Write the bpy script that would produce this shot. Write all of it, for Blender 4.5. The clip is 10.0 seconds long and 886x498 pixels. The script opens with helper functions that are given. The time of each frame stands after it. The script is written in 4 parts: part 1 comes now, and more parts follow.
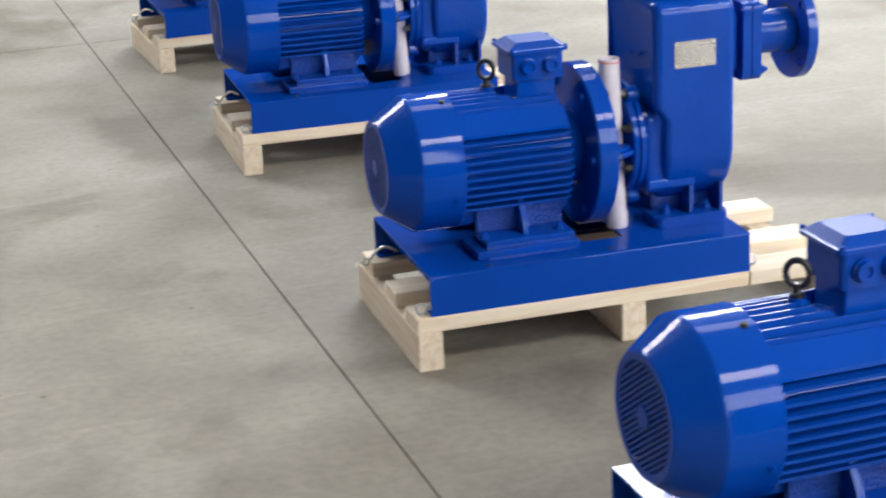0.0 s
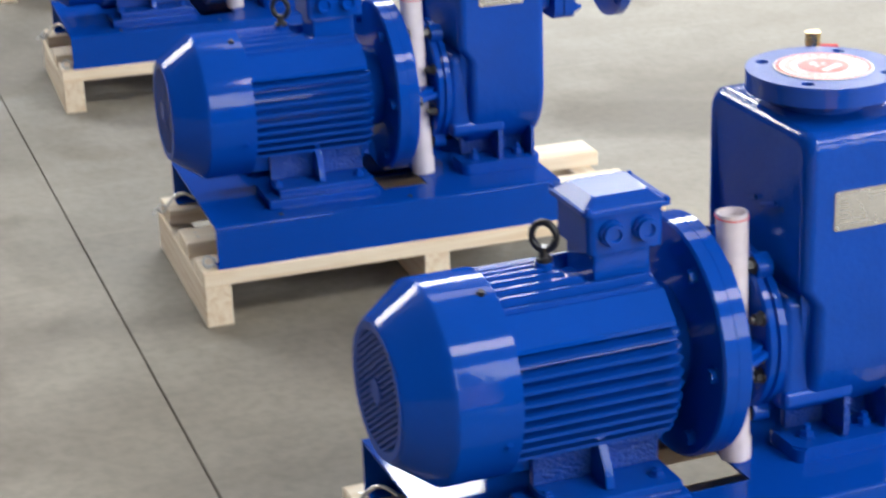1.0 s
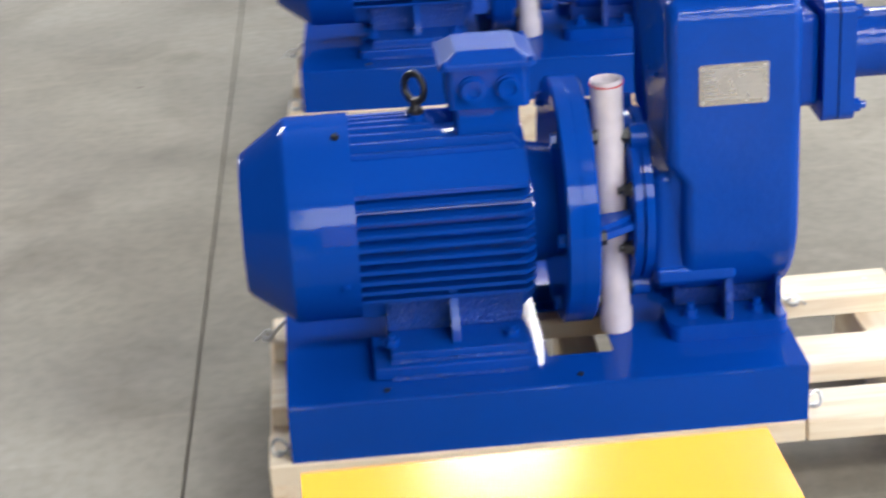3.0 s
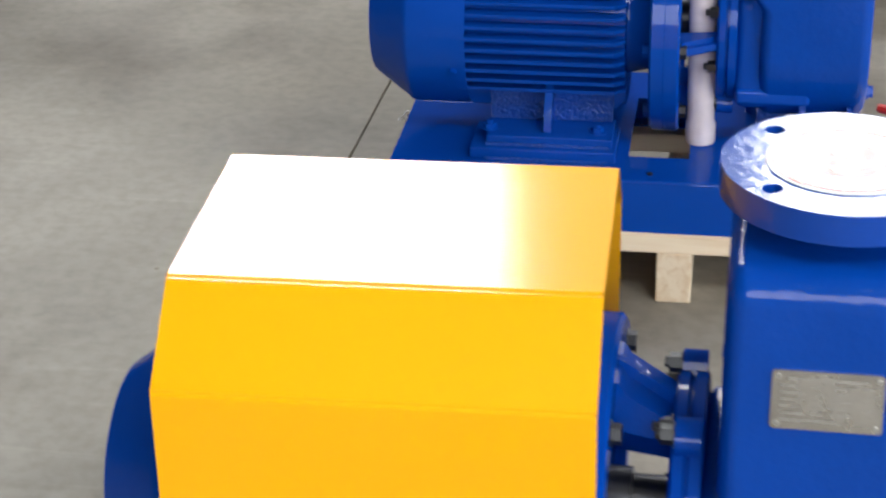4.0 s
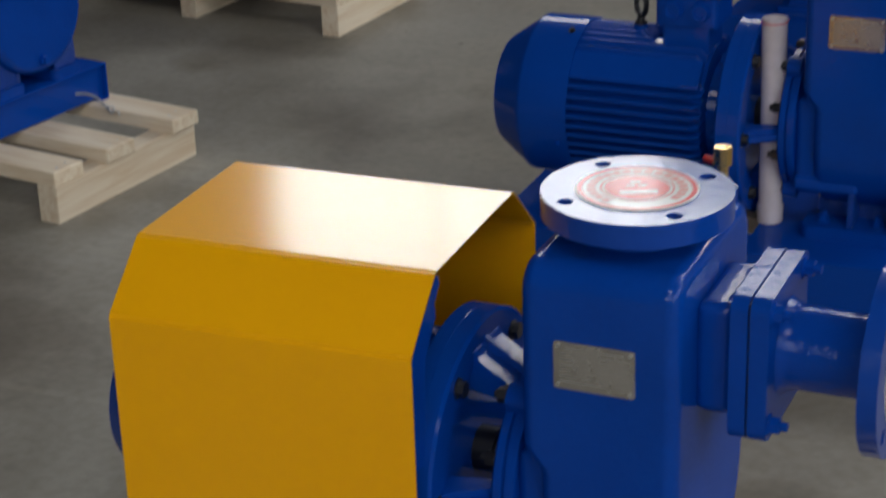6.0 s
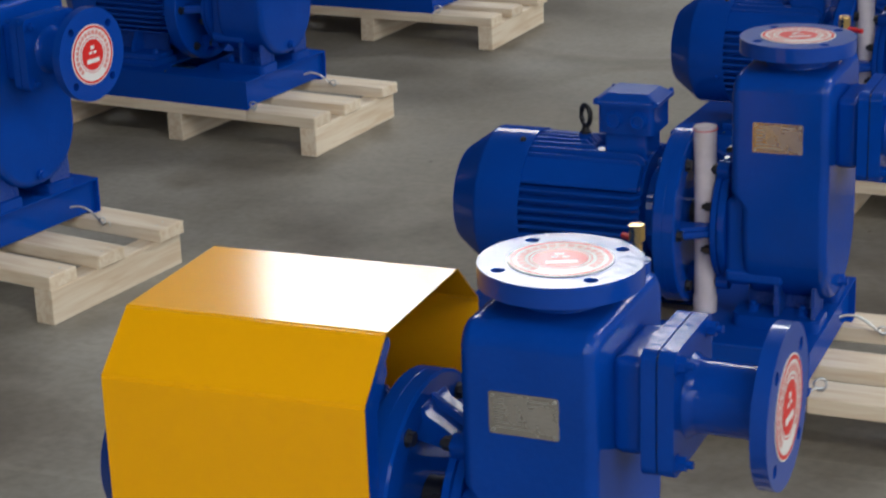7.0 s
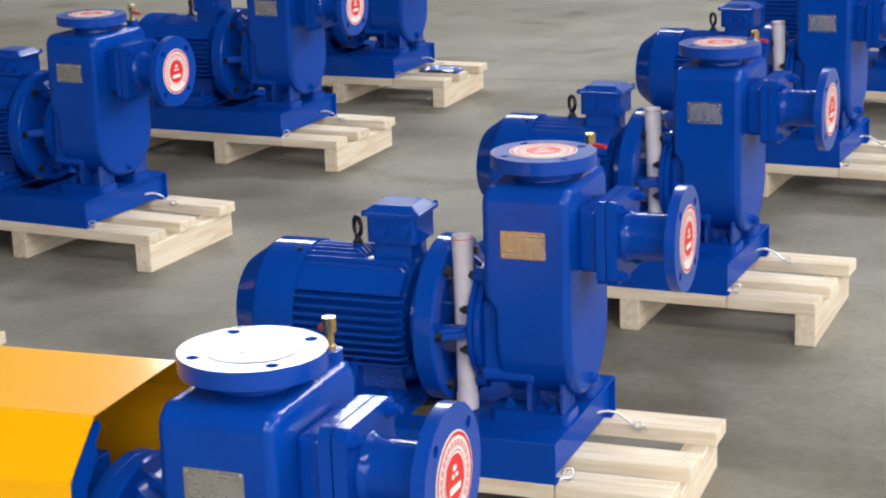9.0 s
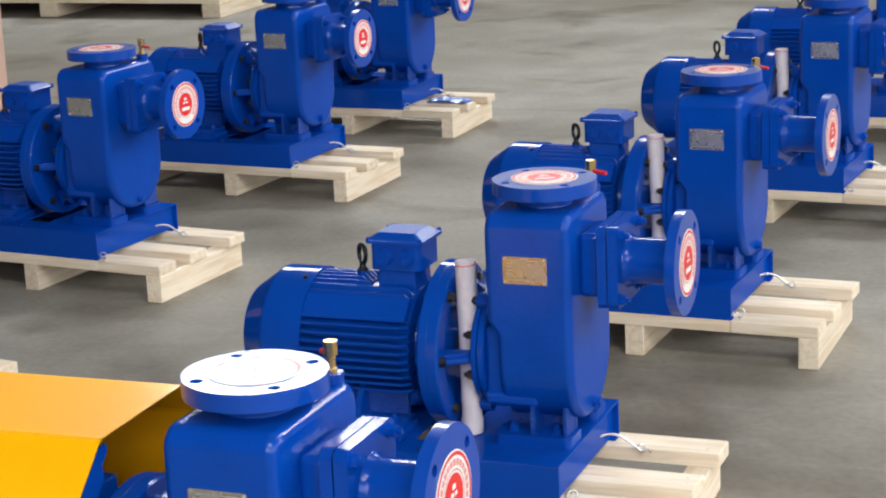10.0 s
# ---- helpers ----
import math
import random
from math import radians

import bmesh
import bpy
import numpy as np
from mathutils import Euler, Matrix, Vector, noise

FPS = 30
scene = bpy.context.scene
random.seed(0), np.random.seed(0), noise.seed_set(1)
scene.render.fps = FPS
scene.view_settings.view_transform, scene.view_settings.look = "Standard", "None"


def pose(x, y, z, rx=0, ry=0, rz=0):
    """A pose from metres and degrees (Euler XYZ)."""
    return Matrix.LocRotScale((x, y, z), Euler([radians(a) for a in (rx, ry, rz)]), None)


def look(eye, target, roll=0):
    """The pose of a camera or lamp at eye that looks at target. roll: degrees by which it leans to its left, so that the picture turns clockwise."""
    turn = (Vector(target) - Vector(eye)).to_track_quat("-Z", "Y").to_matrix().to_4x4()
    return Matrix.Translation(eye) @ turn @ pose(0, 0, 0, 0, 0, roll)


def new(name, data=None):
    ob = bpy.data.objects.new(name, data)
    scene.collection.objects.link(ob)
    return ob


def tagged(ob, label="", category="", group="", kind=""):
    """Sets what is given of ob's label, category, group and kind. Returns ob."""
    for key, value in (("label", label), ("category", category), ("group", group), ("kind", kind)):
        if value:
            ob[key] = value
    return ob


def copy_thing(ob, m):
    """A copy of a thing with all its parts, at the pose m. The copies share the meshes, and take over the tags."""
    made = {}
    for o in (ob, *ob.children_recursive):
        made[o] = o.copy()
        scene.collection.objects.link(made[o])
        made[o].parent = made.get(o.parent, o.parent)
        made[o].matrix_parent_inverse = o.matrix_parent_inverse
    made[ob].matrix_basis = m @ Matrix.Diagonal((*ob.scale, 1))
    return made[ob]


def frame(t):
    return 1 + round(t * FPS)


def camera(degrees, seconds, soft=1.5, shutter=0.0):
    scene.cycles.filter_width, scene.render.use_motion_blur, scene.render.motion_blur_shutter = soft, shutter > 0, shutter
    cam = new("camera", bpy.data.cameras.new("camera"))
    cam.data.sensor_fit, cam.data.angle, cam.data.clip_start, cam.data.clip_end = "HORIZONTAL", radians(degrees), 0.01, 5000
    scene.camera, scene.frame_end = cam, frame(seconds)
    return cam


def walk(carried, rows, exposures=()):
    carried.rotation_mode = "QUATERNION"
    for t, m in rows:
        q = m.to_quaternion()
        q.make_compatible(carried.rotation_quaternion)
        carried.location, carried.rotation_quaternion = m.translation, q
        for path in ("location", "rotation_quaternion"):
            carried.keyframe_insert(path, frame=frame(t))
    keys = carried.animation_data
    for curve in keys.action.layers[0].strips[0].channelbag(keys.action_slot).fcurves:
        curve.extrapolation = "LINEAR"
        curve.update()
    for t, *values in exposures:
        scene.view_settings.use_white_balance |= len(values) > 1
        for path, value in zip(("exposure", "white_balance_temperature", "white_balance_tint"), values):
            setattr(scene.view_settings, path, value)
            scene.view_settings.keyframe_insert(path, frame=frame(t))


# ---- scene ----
cam = camera(25.37, 10.0, soft=2.1, shutter=0.5)
PATH = [
    (0.0, (-1.0797, -2.0028, 1.4305), (-0.3059, 0.2346, 0.6259), -2.44),
    (0.5, (-0.9145, -2.0071, 1.4102), (-0.1349, 0.2286, 0.6076), -1.10),
    (1.0, (-0.7426, -1.9165, 1.4067), (0.0768, 0.2664, 0.5048), -1.96),
    (1.5, (-0.5683, -1.8590, 1.4185), (0.2048, 0.3070, 0.4390), -1.21),
    (2.0, (-0.3010, -1.9058, 1.4004), (0.2795, 0.3140, 0.4084), -1.94),
    (2.5, (-0.0822, -2.0059, 1.3891), (0.3101, 0.2300, 0.3407), -1.33),
    (2.7, (-0.0325, -2.0670, 1.3613), (0.2864, 0.1967, 0.3488), -2.32),
    (3.8, (0.4410, -2.4489, 1.3447), (0.0858, -0.2250, 0.2582), -2.01),
    (4.0, (0.4925, -2.4940, 1.3481), (0.1289, -0.2944, 0.2168), -1.23),
    (4.5, (0.6114, -2.6074, 1.3256), (0.1060, -0.4104, 0.2454), -2.56),
    (5.0, (0.7803, -2.7715, 1.3569), (0.1487, -0.6200, 0.2510), -1.48),
    (5.5, (0.9496, -2.8230, 1.4089), (0.1700, -0.7004, 0.3435), -3.08),
    (6.0, (1.1480, -2.8423, 1.4264), (0.2264, -0.7294, 0.4583), -1.87),
    (6.2, (1.1738, -2.9011, 1.4329), (0.2638, -0.7589, 0.5198), -2.50),
    (7.3, (1.3772, -3.1530, 1.4695), (0.4306, -0.9667, 0.7113), -2.03),
    (7.5, (1.4197, -3.1697, 1.4742), (0.4464, -0.9837, 0.7509), -2.40),
    (8.0, (1.5740, -3.1903, 1.4766), (0.6041, -1.0004, 0.7599), -2.33),
    (8.5, (1.6446, -3.2174, 1.4865), (0.7009, -0.9993, 0.8255), -2.38),
    (9.0, (1.7046, -3.2390, 1.4845), (0.8341, -0.9874, 0.8333), -1.94),
    (9.5, (1.7307, -3.2643, 1.4866), (0.8473, -1.0107, 0.8610), -2.19),
    (10.0, (1.7466, -3.2817, 1.4860), (0.8552, -1.0275, 0.8755), -2.58),
]
EXPO = [(0.0, 0.63), (2.7, 0.61), (3.8, 0.4), (4.2, 0.18), (4.6, -0.4), (5.0, -0.92), (5.6, -1.17), (6.2, -1.12), (7.3, -0.55), (8.0, -0.14), (8.6, 0.01), (10.0, 0.1)]
walk(cam, [(t, look(eye, target, roll)) for t, eye, target, roll in PATH], exposures=EXPO)

# ---- world and light ----
world = bpy.data.worlds.new("sky")
scene.world = world
world.use_nodes = True
wn, wl = world.node_tree.nodes, world.node_tree.links
sky = wn.new("ShaderNodeTexSky")
sky.sky_type, sky.sun_disc, sky.sun_elevation, sky.sun_rotation = "NISHITA", False, radians(40), radians(200)
wl.new(sky.outputs[0], wn["Background"].inputs[0])
wn["Background"].inputs[1].default_value = 0.12

# hall, in metres
HX0, HX1, HY0, HY1, HZ = -13.0, 13.0, -11.0, 12.0, 9.0
# windows in the two end walls: x from, x to, z from, z to
WIN_N = [(-7.0, -5.4, 5.2, 8.4), (-5.36, -3.3, 5.4, 8.4), (-3.26, -1.4, 6.15, 8.4), (0.7, 1.8, 5.7, 8.4), (3.9, 7.6, 5.7, 8.4), (8.2, 12.4, 5.7, 8.4)]
WIN_S = [(-0.6, 3.2, 2.6, 7.6), (4.0, 7.6, 2.6, 7.6), (8.4, 12.2, 2.6, 7.6)]
# windows in the east wall: y from, y to, z from, z to
WIN_E = [(-9.5, -5.5, 1.6, 6.4), (-4.5, -0.5, 1.6, 6.4), (0.5, 4.5, 1.6, 6.4), (5.5, 10.5, 1.6, 6.4)]
# strips of rooflight: y from, y to; they begin at x = RX0
RX0 = 2.0
ROOFLIGHT = [(-8.0, -5.4), (4.4, 6.9)]
ROOF_RADIANCE = [12.0, 3.6]


def area_lamp(name, m, sx, sy, watts, colour=(1.0, 0.97, 0.93)):
    data = bpy.data.lights.new(name, "AREA")
    data.shape, data.size, data.size_y, data.energy, data.color = "RECTANGLE", sx, sy, watts, colour
    ob = new(name, data)
    ob.matrix_world = m
    return ob


NORTH_RADIANCE, SOUTH_RADIANCE, EAST_RADIANCE = 24.0, 5.8, 5.0
for x0, x1, z0, z1 in WIN_N:
    area_lamp("window_daylight", pose((x0 + x1) / 2, HY1 + 0.12, (z0 + z1) / 2, -90, 0, 0), x1 - x0, z1 - z0, math.pi * (x1 - x0) * (z1 - z0) * NORTH_RADIANCE, (0.95, 0.98, 1.0))
for x0, x1, z0, z1 in WIN_S:
    area_lamp("window_daylight", pose((x0 + x1) / 2, HY0 - 0.12, (z0 + z1) / 2, 90, 0, 0), x1 - x0, z1 - z0, math.pi * (x1 - x0) * (z1 - z0) * SOUTH_RADIANCE, (0.95, 0.98, 1.0))
for y0, y1, z0, z1 in WIN_E:
    area_lamp("window_daylight", pose(HX1 + 0.12, (y0 + y1) / 2, (z0 + z1) / 2, 90, 0, 90), y1 - y0, z1 - z0, math.pi * (y1 - y0) * (z1 - z0) * EAST_RADIANCE, (0.95, 0.98, 1.0))
for (y0, y1), radiance in zip(ROOFLIGHT, ROOF_RADIANCE):
    area_lamp("rooflight_daylight", pose((RX0 + 11.0) / 2, (y0 + y1) / 2, HZ + 0.1), 11.0 - RX0, y1 - y0, math.pi * (11.0 - RX0) * (y1 - y0) * radiance)


# ---- materials ----
def shader(name, colour, rough=0.5, metal=0.0, coat=0.0, coat_rough=0.08, var=0.12, scale=6.0, fine=120.0, bump=0.0, bump_scale=200.0, rough_var=0.1, second=None, obvar=0.0, spec=0.5, dist=0.002):
    """Painted or raw surface: two scales of noise on colour and gloss, a fine bump."""
    mat = bpy.data.materials.new(name)
    mat.use_nodes = True
    n, l = mat.node_tree.nodes, mat.node_tree.links
    b = n["Principled BSDF"]
    b.inputs["Metallic"].default_value, b.inputs["Coat Weight"].default_value, b.inputs["Coat Roughness"].default_value = metal, coat, coat_rough
    b.inputs["Specular IOR Level"].default_value = spec
    co = n.new("ShaderNodeTexCoord")
    big, small = n.new("ShaderNodeTexNoise"), n.new("ShaderNodeTexNoise")
    big.inputs["Scale"].default_value, small.inputs["Scale"].default_value = scale, fine
    big.inputs["Detail"].default_value = 5
    small.inputs["Detail"].default_value = 3
    for t in (big, small):
        l.new(co.outputs["Object"], t.inputs["Vector"])
    mix = n.new("ShaderNodeMix")
    mix.data_type = "RGBA"
    dark = second or tuple(c * (1 - 2 * var) for c in colour)
    mix.inputs[6].default_value, mix.inputs[7].default_value = (*dark, 1), (*colour, 1)
    add = n.new("ShaderNodeMath")
    add.operation = "MULTIPLY_ADD"
    l.new(small.outputs[0], add.inputs[0])
    add.inputs[1].default_value = 0.5
    half = n.new("ShaderNodeMapRange")
    half.inputs[1].default_value, half.inputs[2].default_value, half.inputs[3].default_value, half.inputs[4].default_value = 0.3, 0.7, -0.1, 0.75
    l.new(big.outputs[0], half.inputs[0])
    l.new(half.outputs[0], add.inputs[2])
    l.new(add.outputs[0], mix.inputs[0])
    out = mix.outputs[2]
    if obvar:
        info, hsv = n.new("ShaderNodeObjectInfo"), n.new("ShaderNodeHueSaturation")
        rng = n.new("ShaderNodeMapRange")
        rng.inputs[3].default_value, rng.inputs[4].default_value = 1 - obvar, 1 + obvar
        l.new(info.outputs["Random"], rng.inputs[0])
        l.new(rng.outputs[0], hsv.inputs["Value"])
        l.new(out, hsv.inputs["Color"])
        out = hsv.outputs[0]
    l.new(out, b.inputs["Base Color"])
    rr = n.new("ShaderNodeMapRange")
    rr.inputs[3].default_value, rr.inputs[4].default_value = max(0.02, rough - rough_var), rough + rough_var
    l.new(big.outputs[0], rr.inputs[0])
    l.new(rr.outputs[0], b.inputs["Roughness"])
    if bump:
        bt, bn = n.new("ShaderNodeTexNoise"), n.new("ShaderNodeBump")
        bt.inputs["Scale"].default_value, bt.inputs["Detail"].default_value = bump_scale, 4
        l.new(co.outputs["Object"], bt.inputs["Vector"])
        bn.inputs["Strength"].default_value, bn.inputs["Distance"].default_value = bump, dist
        l.new(bt.outputs[0], bn.inputs["Height"])
        l.new(bn.outputs[0], b.inputs["Normal"])
        l.new(bn.outputs[0], b.inputs["Coat Normal"])
    return mat


BLUE_C = (0.0015, 0.054, 0.36)
BLUE = shader("blue_gloss_paint", BLUE_C, 0.42, coat=0.42, coat_rough=0.06, var=0.08, scale=5, bump=0.05, bump_scale=60, spec=0.0)
BLUE_CAST = shader("blue_paint_on_casting", BLUE_C, 0.42, coat=0.5, coat_rough=0.075, var=0.1, scale=9, bump=0.3, bump_scale=85, spec=0.0, dist=0.003)
BLUE_FLANGE = shader("blue_paint_on_flange", BLUE_C, 0.42, coat=0.62, coat_rough=0.1, var=0.1, scale=9, bump=0.15, bump_scale=90, spec=0.08)
BLUE_ROUGH = shader("blue_paint_rough_casting", BLUE_C, 0.4, coat=0.7, coat_rough=0.06, var=0.12, scale=14, bump=1.0, bump_scale=190, spec=0.1, dist=0.006)
BLUE_SHEET = shader("blue_sheet_paint", BLUE_C, 0.4, coat=0.36, coat_rough=0.05, var=0.06, scale=3, bump=0.04, bump_scale=25, spec=0.0)
BLUE_LID = shader("blue_paint_on_lid", BLUE_C, 0.45, coat=0.3, coat_rough=0.2, var=0.08, scale=8, bump=0.08, bump_scale=80, spec=0.05)
BLACK = shader("black_oiled_steel", (0.012, 0.013, 0.018), 0.35, var=0.2)
# near-black that stands in for the shade inside openings
SHADE_IN = shader("shade_in_opening", (0.01, 0.012, 0.02), 0.8)
YELLOW = shader("yellow_sheet_paint", (1.0, 0.465, 0.0), 0.5, coat=0.66, coat_rough=0.14, var=0.03, scale=3, bump=0.09, bump_scale=9, spec=0.1)
STEEL = shader("plate_brushed_steel", (0.64, 0.62, 0.58), 0.26, metal=0.9, var=0.12, scale=30, fine=600)
PRINT = shader("plate_print", (0.62, 0.6, 0.56), 0.42, metal=0.75)
ZINC = shader("zinc_wire", (0.7, 0.7, 0.68), 0.35, metal=0.9)
BRASS = shader("brass", (0.72, 0.5, 0.2), 0.28, metal=1.0, var=0.1, scale=40)
RED = shader("red_plastic", (0.6, 0.012, 0.015), 0.4, var=0.05)
PAPER = shader("white_sticker_paper", (0.82, 0.8, 0.77), 0.4, coat=0.3, coat_rough=0.08, spec=0.15, var=0.03, scale=20)
STICK_RED = shader("red_sticker_print", (0.72, 0.03, 0.025), 0.4, coat=0.3, coat_rough=0.08, spec=0.15, var=0.05, scale=20)
PINK = shader("pink_sticker_print", (0.75, 0.3, 0.27), 0.45, coat=0.3, coat_rough=0.08, spec=0.15, var=0.05)
PLASTIC = shader("clear_plastic_film", (0.68, 0.62, 0.66), 0.22, coat=0.6, coat_rough=0.1, var=0.1, scale=25, bump=0.3, bump_scale=40)
CARTON = shader("pink_brown_carton", (0.55, 0.36, 0.28), 0.8, var=0.07, scale=4)
PLASTER = shader("wall_plaster", (0.2, 0.19, 0.18), 0.85, var=0.08, scale=1.2, bump=0.1, bump_scale=30)
# near-black for the unseen west wall, so west-facing paint gets little light
WEST_SHADE = shader("west_wall_shade", (0.035, 0.037, 0.042), 0.7, var=0.12, scale=1.5)
ROOFM = shader("roof_sheet", (0.16, 0.16, 0.165), 0.6, var=0.08, scale=2)
FRAMEM = shader("window_frame_paint", (0.5, 0.5, 0.5), 0.5, var=0.05)
CRATE = shader("crate_dark", (0.05, 0.045, 0.04), 0.7, var=0.2)


def wood_shader(name, light, dark):
    mat = bpy.data.materials.new(name)
    mat.use_nodes = True
    n, l = mat.node_tree.nodes, mat.node_tree.links
    b = n["Principled BSDF"]
    co, mp, info = n.new("ShaderNodeTexCoord"), n.new("ShaderNodeMapping"), n.new("ShaderNodeObjectInfo")
    off = n.new("ShaderNodeVectorMath")
    off.operation = "ADD"
    sc = n.new("ShaderNodeMath")
    sc.operation, sc.inputs[1].default_value = "MULTIPLY", 37.0
    l.new(info.outputs["Random"], sc.inputs[0])
    l.new(co.outputs["Object"], off.inputs[0])
    l.new(sc.outputs[0], off.inputs[1])
    l.new(off.outputs[0], mp.inputs["Vector"])
    mp.inputs["Scale"].default_value = (3.0, 40.0, 40.0)
    g, k = n.new("ShaderNodeTexNoise"), n.new("ShaderNodeTexNoise")
    g.inputs["Scale"].default_value, g.inputs["Detail"].default_value, g.inputs["Distortion"].default_value = 1.6, 6, 0.6
    k.inputs["Scale"].default_value = 3.0
    l.new(mp.outputs[0], g.inputs["Vector"])
    l.new(off.outputs[0], k.inputs["Vector"])
    ramp = n.new("ShaderNodeValToRGB")
    ramp.color_ramp.elements[0].position, ramp.color_ramp.elements[0].color = 0.34, (*dark, 1)
    ramp.color_ramp.elements[1].position, ramp.color_ramp.elements[1].color = 0.6, (*light, 1)
    l.new(g.outputs[0], ramp.inputs[0])
    hsv, rng, sm = n.new("ShaderNodeHueSaturation"), n.new("ShaderNodeMapRange"), n.new("ShaderNodeMath")
    sm.operation = "ADD"
    l.new(info.outputs["Random"], sm.inputs[0])
    l.new(k.outputs[0], sm.inputs[1])
    rng.inputs[1].default_value, rng.inputs[2].default_value, rng.inputs[3].default_value, rng.inputs[4].default_value = 0.3, 1.7, 0.86, 1.1
    l.new(sm.outputs[0], rng.inputs[0])
    l.new(rng.outputs[0], hsv.inputs["Value"])
    l.new(ramp.outputs[0], hsv.inputs["Color"])
    l.new(hsv.outputs[0], b.inputs["Base Color"])
    b.inputs["Roughness"].default_value = 0.75
    bp = n.new("ShaderNodeBump")
    bp.inputs["Strength"].default_value, bp.inputs["Distance"].default_value = 0.3, 0.001
    l.new(g.outputs[0], bp.inputs["Height"])
    l.new(bp.outputs[0], b.inputs["Normal"])
    return mat


PINE = wood_shader("pine_board", (0.79, 0.68, 0.52), (0.68, 0.53, 0.36))


def concrete_shader():
    mat = bpy.data.materials.new("polished_concrete")
    mat.use_nodes = True
    n, l = mat.node_tree.nodes, mat.node_tree.links
    b = n["Principled BSDF"]
    co = n.new("ShaderNodeTexCoord")
    layers = []
    for s, d, dist in ((0.7, 6, 0.3), (3.2, 9, 0.25), (45, 4, 0), (1.7, 7, 0.5)):
        t = n.new("ShaderNodeTexNoise")
        t.inputs["Scale"].default_value, t.inputs["Detail"].default_value, t.inputs["Distortion"].default_value = s, d, dist
        l.new(co.outputs["Object"], t.inputs["Vector"])
        layers.append(t)

    def ramp(src, p0, c0, p1, c1):
        r = n.new("ShaderNodeValToRGB")
        r.color_ramp.elements[0].position, r.color_ramp.elements[0].color = p0, (*c0, 1)
        r.color_ramp.elements[1].position, r.color_ramp.elements[1].color = p1, (*c1, 1)
        l.new(src, r.inputs[0])
        return r.outputs[0]

    def mult(a, c, f=1.0):
        m = n.new("ShaderNodeMix")
        m.data_type, m.blend_type = "RGBA", "MULTIPLY"
        m.inputs[0].default_value = f
        l.new(a, m.inputs[6])
        l.new(c, m.inputs[7])
        return m.outputs[2]

    col = ramp(layers[0].outputs[0], 0.35, (0.275, 0.257, 0.222), 0.65, (0.345, 0.326, 0.286))
    col = mult(col, ramp(layers[1].outputs[0], 0.34, (0.76, 0.74, 0.71), 0.6, (1.04, 1.04, 1.04)))
    col = mult(col, ramp(layers[2].outputs[0], 0.3, (0.86, 0.86, 0.85), 0.6, (1, 1, 1)))
    # dark scuffs and old stains
    col = mult(col, ramp(layers[3].outputs[0], 0.34, (0.66, 0.63, 0.59), 0.47, (1, 1, 1)))
    vor = n.new("ShaderNodeTexVoronoi")
    vor.inputs["Scale"].default_value = 5.0
    l.new(co.outputs["Object"], vor.inputs["Vector"])
    col = mult(col, ramp(vor.outputs["Distance"], 0.02, (0.55, 0.45, 0.4), 0.035, (1, 1, 1)))
    # pale drag marks, and grime blown towards the back of the hall
    mp = n.new("ShaderNodeMapping")
    mp.inputs["Scale"].default_value, mp.inputs["Rotation"].default_value = (1.2, 26.0, 1.0), (0, 0, radians(24))
    l.new(co.outputs["Object"], mp.inputs["Vector"])
    drag = n.new("ShaderNodeTexNoise")
    drag.inputs["Scale"].default_value, drag.inputs["Detail"].default_value, drag.inputs["Distortion"].default_value = 1.5, 5, 0.8
    l.new(mp.outputs[0], drag.inputs["Vector"])
    col = mult(col, ramp(drag.outputs[0], 0.6, (1, 1, 1), 0.78, (1.16, 1.16, 1.15)))
    grime = n.new("ShaderNodeTexNoise")
    grime.inputs["Scale"].default_value, grime.inputs["Detail"].default_value = 0.28, 4
    l.new(co.outputs["Object"], grime.inputs["Vector"])
    col = mult(col, ramp(grime.outputs[0], 0.36, (0.72, 0.68, 0.62), 0.52, (1, 1, 1)))
    l.new(col, b.inputs["Base Color"])
    rr = n.new("ShaderNodeMapRange")
    rr.inputs[1].default_value, rr.inputs[2].default_value, rr.inputs[3].default_value, rr.inputs[4].default_value = 0.3, 0.7, 0.55, 0.78
    b.inputs["Specular IOR Level"].default_value = 0.22
    l.new(layers[1].outputs[0], rr.inputs[0])
    l.new(rr.outputs[0], b.inputs["Roughness"])
    bp = n.new("ShaderNodeBump")
    bp.inputs["Strength"].default_value, bp.inputs["Distance"].default_value = 0.15, 0.002
    l.new(layers[2].outputs[0], bp.inputs["Height"])
    l.new(bp.outputs[0], b.inputs["Normal"])
    return mat


CONCRETE = concrete_shader()
JOINT = shader("joint_dirt", (0.1, 0.066, 0.05), 0.9, var=0.3, scale=20)


# ---- mesh helpers ----
def mesh_of(name, bm, material, smooth=None):
    bmesh.ops.recalc_face_normals(bm, faces=bm.faces)
    me = bpy.data.meshes.new(name)
    if smooth is not None:
        lim = radians(smooth)
        for f in bm.faces:
            f.smooth = True
        for e in bm.edges:
            if len(e.link_faces) == 2 and e.calc_face_angle(0) > lim:
                e.smooth = False
    normals = []
    if smooth is not None:
        # face-weighted normals keep the broad flats flat and the small roundings soft
        bm.normal_update()
        cl = math.cos(lim)
        area = {f: f.calc_area() for f in bm.faces}
        for f in bm.faces:
            for lp in f.loops:
                n = Vector((0, 0, 0))
                for g in lp.vert.link_faces:
                    if g.normal.dot(f.normal) > cl:
                        n += g.normal * area[g]
                normals.append(n.normalized() if n.length > 0 else f.normal)
    bm.to_mesh(me)
    bm.free()
    if normals:
        me.normals_split_custom_set([tuple(n) for n in normals])
    me.materials.append(material)
    return me


